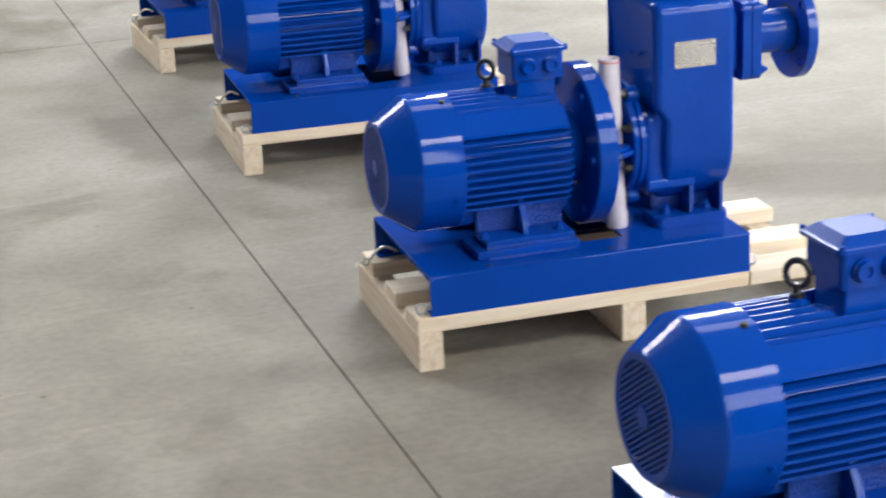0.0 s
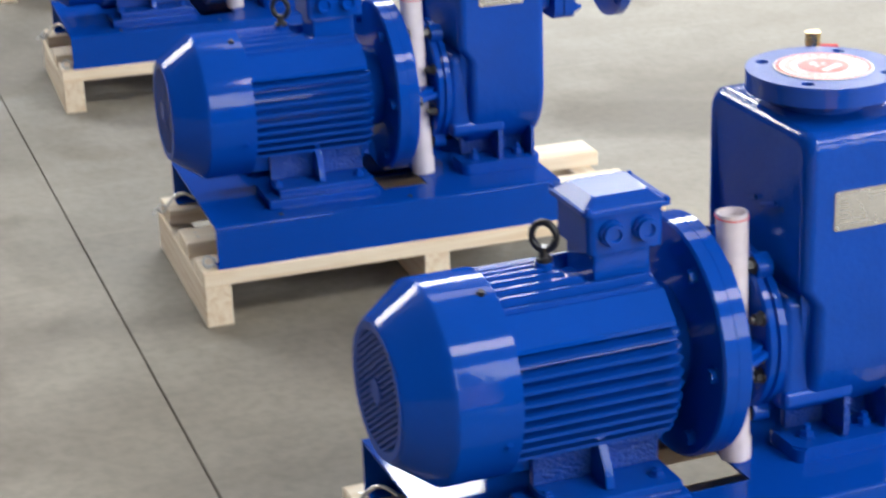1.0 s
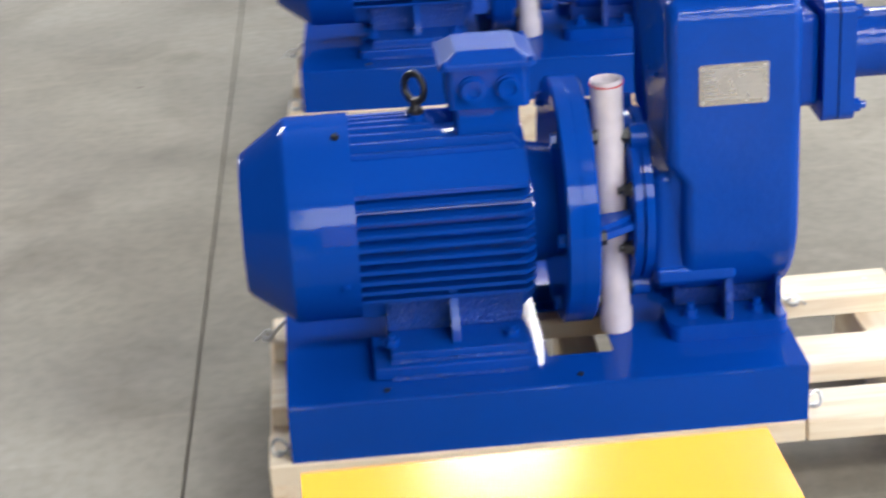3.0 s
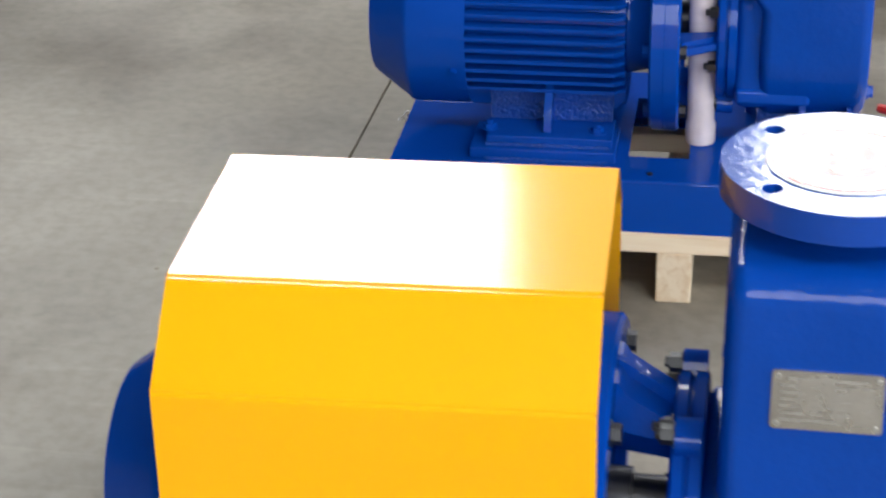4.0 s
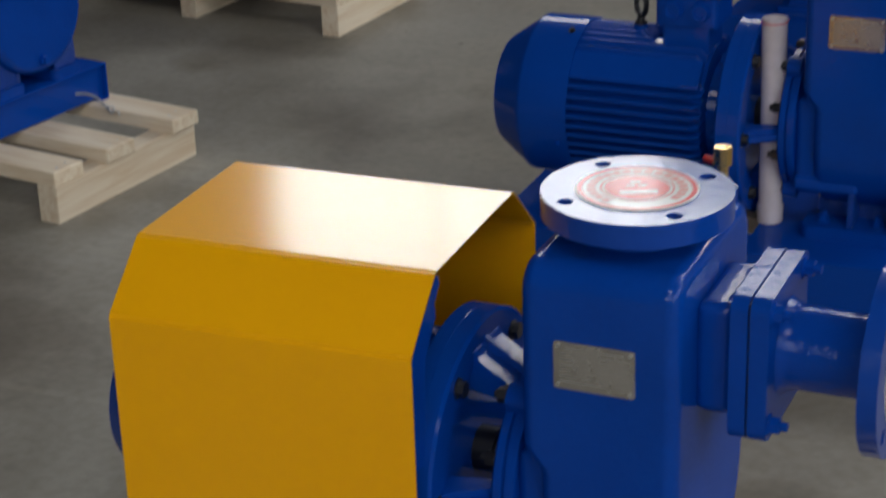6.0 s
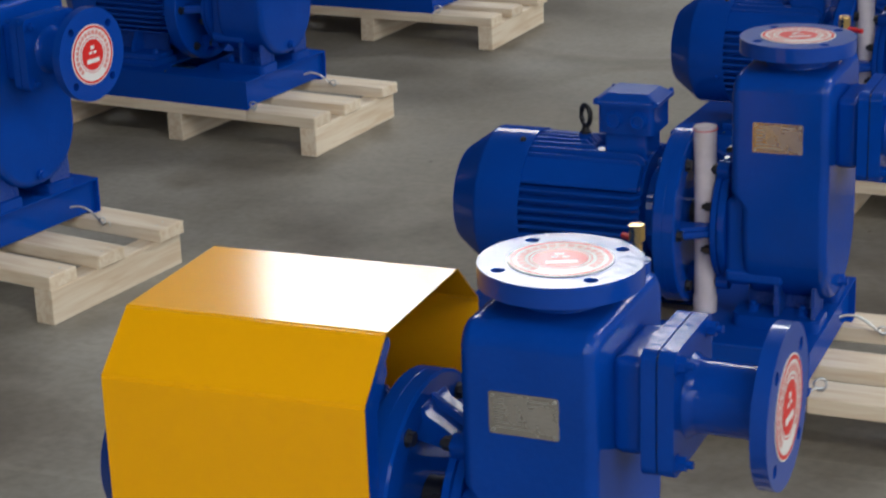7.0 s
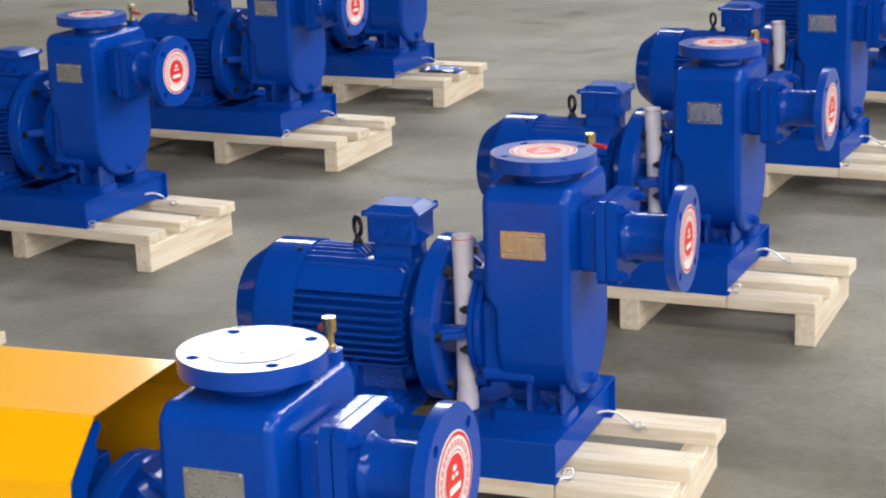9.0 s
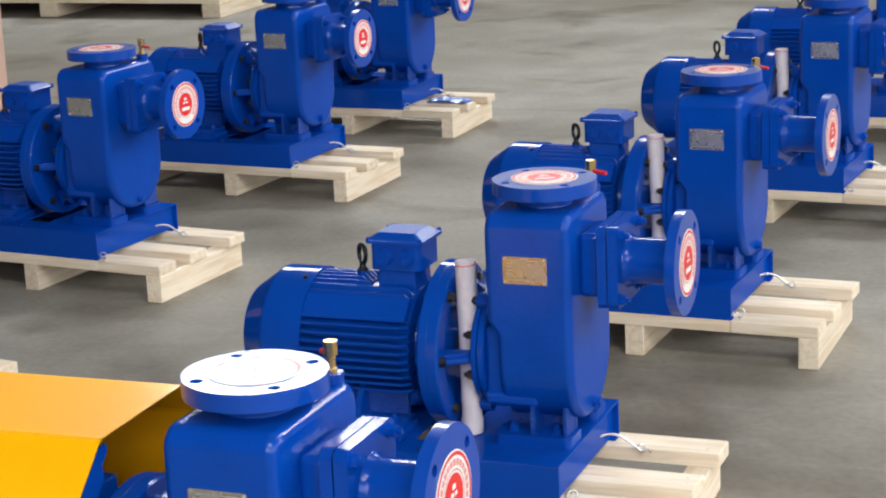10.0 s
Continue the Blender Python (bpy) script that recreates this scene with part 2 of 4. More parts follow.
def part(name, bm, material, parent, label="", smooth=35, kind=""):
    ob = new(name, mesh_of(name, bm, material, smooth))
    ob.parent = parent
    return tagged(ob, label=label, kind=kind)


def again(name, me, parent, m):
    ob = new(name, me)
    ob.parent = parent
    ob.matrix_basis = m
    return ob


def add_box(bm, x0, x1, y0, y1, z0, z1, bevel=0.0, seg=2):
    r = bmesh.ops.create_cube(bm, size=1.0, matrix=Matrix.Translation(((x0 + x1) / 2, (y0 + y1) / 2, (z0 + z1) / 2)) @ Matrix.Diagonal((x1 - x0, y1 - y0, z1 - z0, 1)))
    if bevel:
        es = list({e for v in r["verts"] for e in v.link_edges})
        bmesh.ops.bevel(bm, geom=es, offset=bevel, segments=seg, affect="EDGES", profile=0.5)
    return bm


def box(x0, x1, y0, y1, z0, z1, bevel=0.0, seg=2):
    return add_box(bmesh.new(), x0, x1, y0, y1, z0, z1, bevel, seg)


def add_lathe(bm, prof, m=Matrix(), seg=40):
    """Turns the profile [(along, radius)] round the x axis; open ends with radius 0 close."""
    rings = []
    for a, r in prof:
        if r < 1e-6:
            rings.append([bm.verts.new(m @ Vector((a, 0, 0)))])
        else:
            rings.append([bm.verts.new(m @ Vector((a, r * math.cos(2 * math.pi * i / seg), r * math.sin(2 * math.pi * i / seg)))) for i in range(seg)])
    for p, q in zip(rings, rings[1:]):
        for i in range(seg):
            j = (i + 1) % seg
            if len(p) == 1 and len(q) > 1:
                bm.faces.new((p[0], q[i], q[j]))
            elif len(q) == 1 and len(p) > 1:
                bm.faces.new((p[i], q[0], p[j]))
            elif len(p) > 1:
                bm.faces.new((p[i], q[i], q[j], p[j]))
    return bm


def lathe(prof, m=Matrix(), seg=40):
    return add_lathe(bmesh.new(), prof, m, seg)


def add_prism(bm, poly, m, depth):
    """A polygon in the local xy plane, pushed along local z."""
    a = [bm.verts.new(m @ Vector((x, y, 0))) for x, y in poly]
    b = [bm.verts.new(m @ Vector((x, y, depth))) for x, y in poly]
    bm.faces.new(a[::-1])
    bm.faces.new(b)
    k = len(poly)
    for i in range(k):
        bm.faces.new((a[i], a[(i + 1) % k], b[(i + 1) % k], b[i]))
    return bm


def prism(poly, m, depth):
    return add_prism(bmesh.new(), poly, m, depth)


def add_holed(bm, outer, holes, m, depth):
    """A plate of the outer outline with round holes (x, y, r), of real depth."""
    tmp = bmesh.new()
    loops = [outer] + [[(x + r * math.cos(-2 * math.pi * i / 14), y + r * math.sin(-2 * math.pi * i / 14)) for i in range(14)] for x, y, r in holes]
    edges = []
    for lp in loops:
        vs = [tmp.verts.new((x, y, 0)) for x, y in lp]
        edges += [tmp.edges.new((vs[i], vs[(i + 1) % len(vs)])) for i in range(len(vs))]
    bmesh.ops.triangle_fill(tmp, use_beauty=True, use_dissolve=False, edges=edges)
    r = bmesh.ops.extrude_face_region(tmp, geom=list(tmp.faces))
    for v in (g for g in r["geom"] if isinstance(g, bmesh.types.BMVert)):
        v.co.z += depth
    bmesh.ops.recalc_face_normals(tmp, faces=tmp.faces)
    tmp.transform(m)
    me = bpy.data.meshes.new("tmp")
    tmp.to_mesh(me)
    tmp.free()
    bm.from_mesh(me)
    bpy.data.meshes.remove(me)
    return bm


def circle(r, n=48, x=0.0, y=0.0):
    return [(x + r * math.cos(2 * math.pi * i / n), y + r * math.sin(2 * math.pi * i / n)) for i in range(n)]


def rounded(x0, x1, y0, y1, r, n=5):
    out = []
    for cx, cy, a in ((x1 - r, y1 - r, 0), (x0 + r, y1 - r, 90), (x0 + r, y0 + r, 180), (x1 - r, y0 + r, 270)):
        out += [(cx + r * math.cos(radians(a + 90 * i / n)), cy + r * math.sin(radians(a + 90 * i / n))) for i in range(n + 1)]
    return out


def add_tube(bm, pts, r, seg=8, closed=False):
    """A round bar along the points."""
    pts = [Vector(p) for p in pts]
    n = len(pts)
    rings = []
    for i, p in enumerate(pts):
        d = (pts[(i + 1) % n] - pts[i - 1]) if closed else (pts[min(i + 1, n - 1)] - pts[max(i - 1, 0)])
        q = d.to_track_quat("Z", "Y")
        rings.append([bm.verts.new(p + q @ Vector((r * math.cos(2 * math.pi * k / seg), r * math.sin(2 * math.pi * k / seg), 0))) for k in range(seg)])
    for i in range(n if closed else n - 1):
        a, b = rings[i], rings[(i + 1) % n]
        for k in range(seg):
            bm.faces.new((a[k], a[(k + 1) % seg], b[(k + 1) % seg], b[k]))
    if not closed:
        bm.faces.new(rings[0][::-1])
        bm.faces.new(rings[-1])
    return bm


def hexbolt(r=0.009, h=0.007, shank=0.0, shank_r=0.005):
    """A hexagon head on its washer, standing on z = 0."""
    bm = bmesh.new()
    add_prism(bm, circle(r * 1.25, 14), Matrix(), 0.0018)
    add_prism(bm, circle(r, 6), pose(0, 0, 0.0018), h)
    if shank:
        add_prism(bm, circle(shank_r, 10), pose(0, 0, 0.0018 + h), shank)
    return bm


ALONG_X = pose(0, 0, 0, 0, 90, 0)  # local z to world x (local x to -z)
YZ_TO_X = Matrix(((0, 0, 1, 0), (1, 0, 0, 0), (0, 1, 0, 0), (0, 0, 0, 1)))  # polygon (y, z), pushed along x

# ---- floor ----
floor = tagged(new("floor", mesh_of("floor", box(HX0 - 0.3, HX1 + 0.3, HY0 - 0.3, HY1 + 0.3, -0.3, -0.012), JOINT)), "dark dirt bed in the joints of the concrete floor", "floor", kind="structure")
# slabs lie between two families of straight saw joints
JX0, JSLOPE, JY0 = -0.1587, 0.0233, 4.54


def slab(x0, x1, y0, y1):
    g = 0.0015
    bm = bmesh.new()
    lo = [(x0 + JSLOPE * y0 + g, y0 + g), (x1 + JSLOPE * y0 - g, y0 + g), (x1 + JSLOPE * y1 - g, y1 - g), (x0 + JSLOPE * y1 + g, y1 - g)]
    add_prism(bm, lo, pose(0, 0, -0.0115), 0.0115)
    top = [e for e in bm.edges if all(v.co.z > -0.001 for v in e.verts)]
    bmesh.ops.bevel(bm, geom=top, offset=0.0015, segments=1, affect="EDGES")
    return bm


for xa, xb in ((JX0 - 12.7, JX0 - 6.0), (JX0 - 6.0, JX0), (JX0, JX0 + 6.0), (JX0 + 6.0, JX0 + 12.7)):
    for ya, yb in ((HY0 - 0.2, -3.42), (-3.42, JY0), (JY0, HY1 + 0.2)):
        part("floor_slab", slab(xa, xb, ya, yb), CONCRETE, floor, "grey polished concrete slab, scuffed", smooth=None)


# ---- hall ----
def wall_with_openings(name, at, thick, openings, label, c0=HX0, c1=HX1, turned=False):
    """A wall along x, or along y where turned, with rectangular openings (from, to, z0, z1), built of butted blocks."""
    bm = bmesh.new()
    cuts, x = [], c0
    for a, b, za, zb in openings:
        cuts += [(x, a, -0.3, HZ), (a, b, -0.3, za), (a, b, zb, HZ)]
        x = b
    for a, b, za, zb in cuts + [(x, c1, -0.3, HZ)]:
        if turned:
            add_box(bm, at, at + thick, a, b, za, zb)
        else:
            add_box(bm, a, b, at, at + thick, za, zb)
    ob = new(name, mesh_of(name, bm, PLASTER))
    return tagged(ob, label, "wall", kind="structure")


wall_with_openings("wall_north", HY1, 0.3, WIN_N, "plain plastered hall wall with high windows")
wall_with_openings("wall_south", HY0 - 0.3, 0.3, WIN_S, "plain plastered hall wall with tall windows")
wall_with_openings("wall_east", HX1, 0.3, WIN_E, "plain plastered hall wall with tall windows", HY0, HY1, True)
# unseen west wall, added dark to hold back bounce and reflections from that side
for nm, xa in (("wall_west", HX0 - 0.3),):
    tagged(new(nm, mesh_of(nm, box(xa, xa + 0.3, HY0, HY1, -0.3, HZ), WEST_SHADE)), "unseen hall wall, coloured near-black to keep west-facing sides dark", "wall", kind="structure")
roof = bmesh.new()
yy = HY0 - 0.3
for ya, yb in ROOFLIGHT + [(HY1 + 0.3, None)]:
    add_box(roof, HX0 - 0.3, HX1 + 0.3, yy, ya, HZ, HZ + 0.25)
    if yb is not None:
        add_box(roof, HX0 - 0.3, RX0, ya, yb, HZ, HZ + 0.25)
        add_box(roof, 11.0, HX1 + 0.3, ya, yb, HZ, HZ + 0.25)
    yy = yb
tagged(new("ceiling", mesh_of("ceiling", roof, ROOFM)), "grey sheet roof with long rooflights", "ceiling", kind="structure")
k = 0
for wins, yw in ((WIN_N, HY1 + 0.02), (WIN_S, HY0 - 0.08), (WIN_E, None)):
    for x0, x1, z0, z1 in wins:
        k += 1
        w = tagged(new("window_%d" % k), "steel-framed hall window in several panes", "window", kind="structure")
        w.matrix_basis = pose(x0, yw, z0) if yw is not None else pose(HX1 + 0.08, x0, z0, 0, 0, 90)
        n = 4
        for i in range(n + 1):
            x = (x1 - x0) * i / n
            part("mullion", box(max(0, x - 0.03), min(x1 - x0, x + 0.03), 0, 0.06, 0, z1 - z0), FRAMEM, w, smooth=None)
        part("transom", box(0.03, x1 - x0 - 0.03, 0.004, 0.056, (z1 - z0) * 0.6 - 0.03, (z1 - z0) * 0.6 + 0.03), FRAMEM, w, smooth=None)

# ---- pallets ----
BOARD, STRINGER = 0.030, 0.078
TOP = BOARD + STRINGER


def pallet():
    root = tagged(new("pallet"), "raw pine pallet of boards nailed on three bearers", "pallet", "pallets under the pumps")
    st = mesh_of("bearer", box(-0.003, 0.44, -0.025, 0.025, 0, STRINGER, 0.002, 1), PINE, 35)
    bd = mesh_of("board", box(0, 0.906, -0.0425, 0.0425, 0, BOARD, 0.002, 1), PINE, 35)
    for x in (-0.005, 0.411, 0.852):
        again("bearer", st, root, pose(x, 0, 0, 0, 0, 90 if x < 0.6 else 91.9))
    for i, y in enumerate((0.039, 0.195, 0.388)):
        if i:
            again("board", bd, root, pose(-0.03 + 0.003 * i, y, STRINGER + 0.0002, 0, 0, (0.2, -0.3, 0.15)[i]))
    long_bd = mesh_of("board", box(0, 0.687, -0.0425, 0.0425, 0, BOARD, 0.002, 1), PINE, 35)
    short_bd = mesh_of("board", box(0, 0.217, -0.0425, 0.0425, 0, BOARD, 0.002, 1), PINE, 35)
    again("board", long_bd, root, pose(-0.03, 0.039, STRINGER + 0.0002))
    again("board", short_bd, root, pose(0.659, 0.038, STRINGER + 0.0002, 0, 0, 0.3))
    nail = hexbolt(0.0022, 0.0004)
    nm = mesh_of("nail", nail, ZINC, None)
    for x in (-0.005, 0.411, 0.852):
        for y in (0.025, 0.055, 0.182, 0.208, 0.375, 0.402):
            again("nail", nm, root, pose(x + 0.006 * math.sin(40 * y + x), y, TOP - 0.0012))
    return root


# ---- pump unit, on z = 0 of its own base ----
YC = 0.21         # shaft line
AX = 0.245        # shaft height over the underside of the base
BL, BW, BH = 0.66, 0.405, 0.08


def base_frame(root):
    """A folded sheet tray, open at the motor end, with a window under the coupling."""
    t = 0.004
    bm = bmesh.new()
    hx0, hx1, hy0, hy1 = 0.338, 0.424, 0.082, 0.30
    for x0, x1, y0, y1 in ((0, hx0, 0, BW), (hx1, BL, 0, BW), (hx0, hx1, 0, hy0), (hx0, hx1, hy1, BW)):
        add_box(bm, x0, x1, y0, y1, BH - t, BH)
    bmesh.ops.remove_doubles(bm, verts=bm.verts, dist=1e-5)
    add_box(bm, 0, BL, 0.0, t, 0, BH - t)
    add_box(bm, 0, BL, BW - t, BW, 0, BH - t)
    add_box(bm, 0, BL, t, 0.03, 0, t)
    add_box(bm, 0, BL, BW - 0.03, BW - t, 0, t)
    b = part("base_frame", bm, BLUE_SHEET, root, "folded blue sheet-steel base frame", smooth=None)
    part("end_plate", box(BL - 0.018, BL - 0.012, t, BW - t, 0.004, BH - t), BLUE_SHEET, b, smooth=None)
    part("fold", add_tube(bmesh.new(), [(0.001, 0.0035, BH - 0.0035), (BL - 0.001, 0.0035, BH - 0.0035)], 0.0042, 8), BLUE_SHEET, b)
    for x in (0.05, 0.61):
        part("cross_member", box(x - 0.02 if x < 0.3 else x - 0.05, x + 0.02 if x < 0.3 else x - 0.02, t, BW - t, 0.03, BH - t), BLUE_SHEET, b, smooth=None)
    for x in (0.126, 0.372):
        part("hole_plug", prism(circle(0.004, 10), pose(x, 0.024, BH - 0.002), 0.004), BLACK, b)
    return b


def motor(root):
    R = 0.134
    m = pose(0, YC, AX)
    body = part("motor_body", lathe([(0.09, 0), (0.09, 0.112), (0.325, 0.112), (0.326, 0.080), (0.366, 0.072), (0.366, 0)], m, 48), BLUE, root, "blue cast motor body with cooling fins")
    # solid shoulders between the upright and the level fins
    for s in (-1, 1):
        poly = [(s * 0.056, 0.062), (s * 0.073, 0.1035), (s * 0.077, 0.1045), (s * 0.1105, 0.0715), (s * 0.1115, 0.0655), (s * 0.095, 0.060)]
        part("shoulder", prism(poly, m @ pose(0.09, 0, 0) @ YZ_TO_X, 0.232), BLUE, body)
    x0, x1 = 0.088, 0.329

    def fin(a, b, half, z0, z1):
        # one fin in the xz plane, its outer edge shorter, tapered to the tip
        bm = bmesh.new()
        pts = [(a, z0), (b, z0), (b, z1 - 0.014), (b - 0.014, z1), (a + 0.006, z1), (a, z1 - 0.006)]
        p = [bm.verts.new((x, -half * (1.0 if z == z0 else 0.6), z)) for x, z in pts]
        q = [bm.verts.new((x, half * (1.0 if z == z0 else 0.6), z)) for x, z in pts]
        bm.faces.new(p)
        bm.faces.new(q[::-1])
        for i in range(6):
            bm.faces.new((p[i], p[(i + 1) % 6], q[(i + 1) % 6], q[i]))
        return bm

    cache = {}
    for i in range(9):
        d = 0.0555 - i * 0.0166                       # level fins on both flanks
        h = round(math.sqrt(R * R - d * d), 4)
        if h not in cache:
            cache[h] = mesh_of("fin", fin(x0, x1, 0.004, 0.085 if abs(d) < 0.058 else 0.05, h), BLUE_CAST)
        for s in (90, -90):
            o = again("fin", cache[h], body, m @ pose(0, 0, d, s, 0, 0))
    for i in range(10):
        d = -0.0702 + i * 0.0156                      # upright fins on the top
        h = round(math.sqrt(R * R - d * d), 4)
        b = 0.216 if abs(d) < 0.03 else (0.234 if abs(d) < 0.05 else 0.322)
        me = mesh_of("fin", fin(x0, b, 0.0034, 0.085 if abs(d) < 0.06 else 0.05, h - 0.003), BLUE_LID)
        again("fin", me, body, m @ pose(0, d, 0))
        me2 = mesh_of("fin", fin(x0, x1, 0.0034, 0.085 if abs(d) < 0.06 else 0.05, h), BLUE)
        again("fin", me2, body, m @ pose(0, d, 0, 180, 0, 0))
    # seat of the terminal box and the saddle of the lifting eye
    part("box_seat", box(0.241, 0.322, YC - 0.042, YC + 0.043, AX + 0.095, AX + 0.152, 0.006), BLUE, body)
    part("eye_boss", lathe([(0, 0), (0, 0.013), (0.04, 0.012), (0.042, 0.009), (0.042, 0)], pose(0.192, YC, AX + 0.095) @ pose(0, 0, 0, 0, -90, 0), 16), BLUE, body)
    # feet
    for s in (-1, 1):
        y0, y1 = (YC - 0.147, YC - 0.068) if s < 0 else (YC + 0.068, YC + 0.147)
        part("motor_foot", box(0.135, 0.316, y0, y1, BH + 0.018, BH + 0.032, 0.003), BLUE_CAST, body)
        inner = YC - 0.085 if s < 0 else YC + 0.073
        part("foot_web", box(0.135, 0.312, inner, inner + 0.012, BH + 0.032, AX - 0.05, 0.002), BLUE_ROUGH, body)
        poly = [(YC + s * 0.066, BH + 0.0325), (YC + s * 0.132, BH + 0.0325), (YC + s * 0.127, BH + 0.056), (YC + s * 0.094, AX - 0.058), (YC + s * 0.066, AX - 0.05)]
        part("foot_rib", prism(poly, pose(0.216, 0, 0) @ YZ_TO_X, 0.011), BLUE_CAST, body)
        part("foot_pad", box(0.112, 0.322, YC + (-0.160 if s < 0 else 0.06), YC + (-0.06 if s < 0 else 0.160), BH, BH + 0.0178, 0.004), BLUE_CAST, body)
        for x in (0.138, 0.293):
            b = part("foot_bolt", hexbolt(0.0095, 0.007, 0.004), BLUE, body)
            b.matrix_basis = pose(x, YC + s * 0.120, BH + 0.0315)
    # rough weld beads along the front of the pads
    for y0, zz in ((YC - 0.1605, BH + 0.001), (YC + 0.1605, BH + 0.001), (YC - 0.1475, BH + 0.0185)):
        rng = random.Random(int(1000 * y0))
        bm = bmesh.new()
        xs = [0.135 + 0.0045 * i for i in range(40)]
        rings = []
        for x in xs:
            r = 0.0022 + 0.0016 * rng.random()
            rings.append([bm.verts.new((x, y0 + r * math.cos(2 * math.pi * k / 6), zz + r * math.sin(2 * math.pi * k / 6) + 0.0006 * rng.random())) for k in range(6)])
        for p, q in zip(rings, rings[1:]):
            for k in range(6):
                bm.faces.new((p[k], p[(k + 1) % 6], q[(k + 1) % 6], q[k]))
        part("weld_bead", bm, BLUE_ROUGH, body, smooth=70)
    # drip groove rings on the drive-end shield
    part("end_shield", lathe([(0.322, 0.09), (0.323, 0.112), (0.327, 0.112), (0.329, 0.082), (0.364, 0.074)], m, 48), BLUE, body)
    return body


def fan_cowl(root):
    m = pose(0, YC, AX)
    R = 0.135
    prof = [(-0.034, 0.092), (-0.038, 0.090), (-0.038, 0.0925), (-0.035, 0.0955), (0.012, R - 0.006), (0.017, R - 0.0015), (0.023, R), (0.104, R), (0.104, R - 0.0025), (0.024, R - 0.0025), (-0.034, 0.092)]
    c = part("fan_cowl", lathe(prof, m, 56), BLUE, root, "blue pressed-steel fan cowl")
    g = bmesh.new()
    add_lathe(g, [(-0.039, 0.0785), (-0.0405, 0.081), (-0.0405, 0.0905), (-0.037, 0.0915)], m, 56)
    rr = 0.0795
    # expanded mesh: two families of slanting bars
    for s in (-1, 1):
        for i in range(-11, 12):
            d = i * 0.0078
            if abs(d) < rr - 0.002:
                h = math.sqrt(rr * rr - d * d)
                bar = bmesh.new()
                add_box(bar, -0.0396 + 0.0006 * s, -0.0380 + 0.0006 * s, -h, h, d - 0.0014, d + 0.0014)
                bar.transform(m @ pose(0, 0, 0, 34 * s, 0, 0))
                me = bpy.data.meshes.new("tmp")
                bar.to_mesh(me)
                bar.free()
                g.from_mesh(me)
                bpy.data.meshes.remove(me)
    add_lathe(g, [(-0.0415, 0), (-0.0415, 0.017), (-0.038, 0.018)], m, 24)
    part("grille", g, BLUE, c, "blue mesh grille over the fan", kind="stuff")
    # the shade inside the cowl is put into the fan's colour
    part("fan_disc", lathe([(-0.018, 0), (-0.018, 0.086), (-0.004, 0.094), (0.04, 0.1)], m, 32), SHADE_IN, c, "fan behind the grille, coloured near-black as shade")
    for a in (20, 110, 200, 335):
        s = part("cowl_screw", hexbolt(0.0045, 0.0035), BLACK if a == 110 else BLUE, c)
        s.matrix_basis = m @ pose(0.086, 0, 0) @ pose(0, 0, 0, a - 90, 0, 0) @ pose(0, 0, R - 0.0005)
    return c


def lifting_eye(root):
    bm = bmesh.new()
    add_lathe(bm, [(0, 0), (0, 0.011), (0.005, 0.011), (0.007, 0.007), (0.02, 0.006), (0.02, 0)], pose(0, 0, 0) @ pose(0, 0, 0, 0, -90, 0), 16)
    add_tube(bm, [(0.0165 * math.cos(radians(a)), 0, 0.034 + 0.0185 * math.sin(radians(a))) for a in range(0, 360, 15)], 0.0048, 10, closed=True)
    e = part("lifting_eye", bm, BLACK, root, "black forged lifting eye", smooth=60)
    e.matrix_basis = pose(0.192, YC, AX + 0.1355, 0, 0, -43)
    return e


def terminal_box(root):
    z = AX + 0.152
    bm = bmesh.new()
    add_prism(bm, rounded(0.231, 0.336, YC - 0.050, YC + 0.052, 0.01), pose(0, 0, z), 0.054)
    b = part("terminal_box", bm, BLUE, root, "blue motor terminal box")
    lid = bmesh.new()
    zz = z + 0.054
    o, i = rounded(0.222, 0.345, YC - 0.058, YC + 0.060, 0.012), rounded(0.244, 0.322, YC - 0.036, YC + 0.038, 0.006)
    r0 = [lid.verts.new((x, y, zz)) for x, y in o]
    r1 = [lid.verts.new((x, y, zz + 0.006)) for x, y in o]
    r2 = [lid.verts.new((0.2835 + (x - 0.2835) * 0.93, YC + (y - YC) * 0.93, zz + 0.007)) for x, y in o]
    r3 = [lid.verts.new((x, y, zz + 0.019)) for x, y in i]
    lid.faces.new(r0[::-1])
    lid.faces.new(r3)
    n = len(o)
    for a, c in ((r0, r1), (r1, r2), (r2, r3)):
        for q in range(n):
            lid.faces.new((a[q], a[(q + 1) % n], c[(q + 1) % n], c[q]))
    part("lid", lid, BLUE_LID, b, "blue chamfered lid", smooth=None)
    for x in (0.262, 0.308):
        gm = pose(x, YC - 0.050, z + 0.027) @ pose(0, 0, 0, 0, 0, -90)
        part("cable_gland", lathe([(0, 0), (0, 0.0175), (0.006, 0.0175), (0.0065, 0.0155), (0.013, 0.0145), (0.013, 0.009), (0.009, 0.008), (0.009, 0)], gm, 12), BLUE, b)
    for x, y in ((0.229, YC - 0.052), (0.338, YC - 0.052), (0.229, YC + 0.054), (0.338, YC + 0.054)):
        s = part("lid_screw", hexbolt(0.0038, 0.003), BLUE, b)
        s.matrix_basis = pose(x, y, zz + 0.006)
    return b


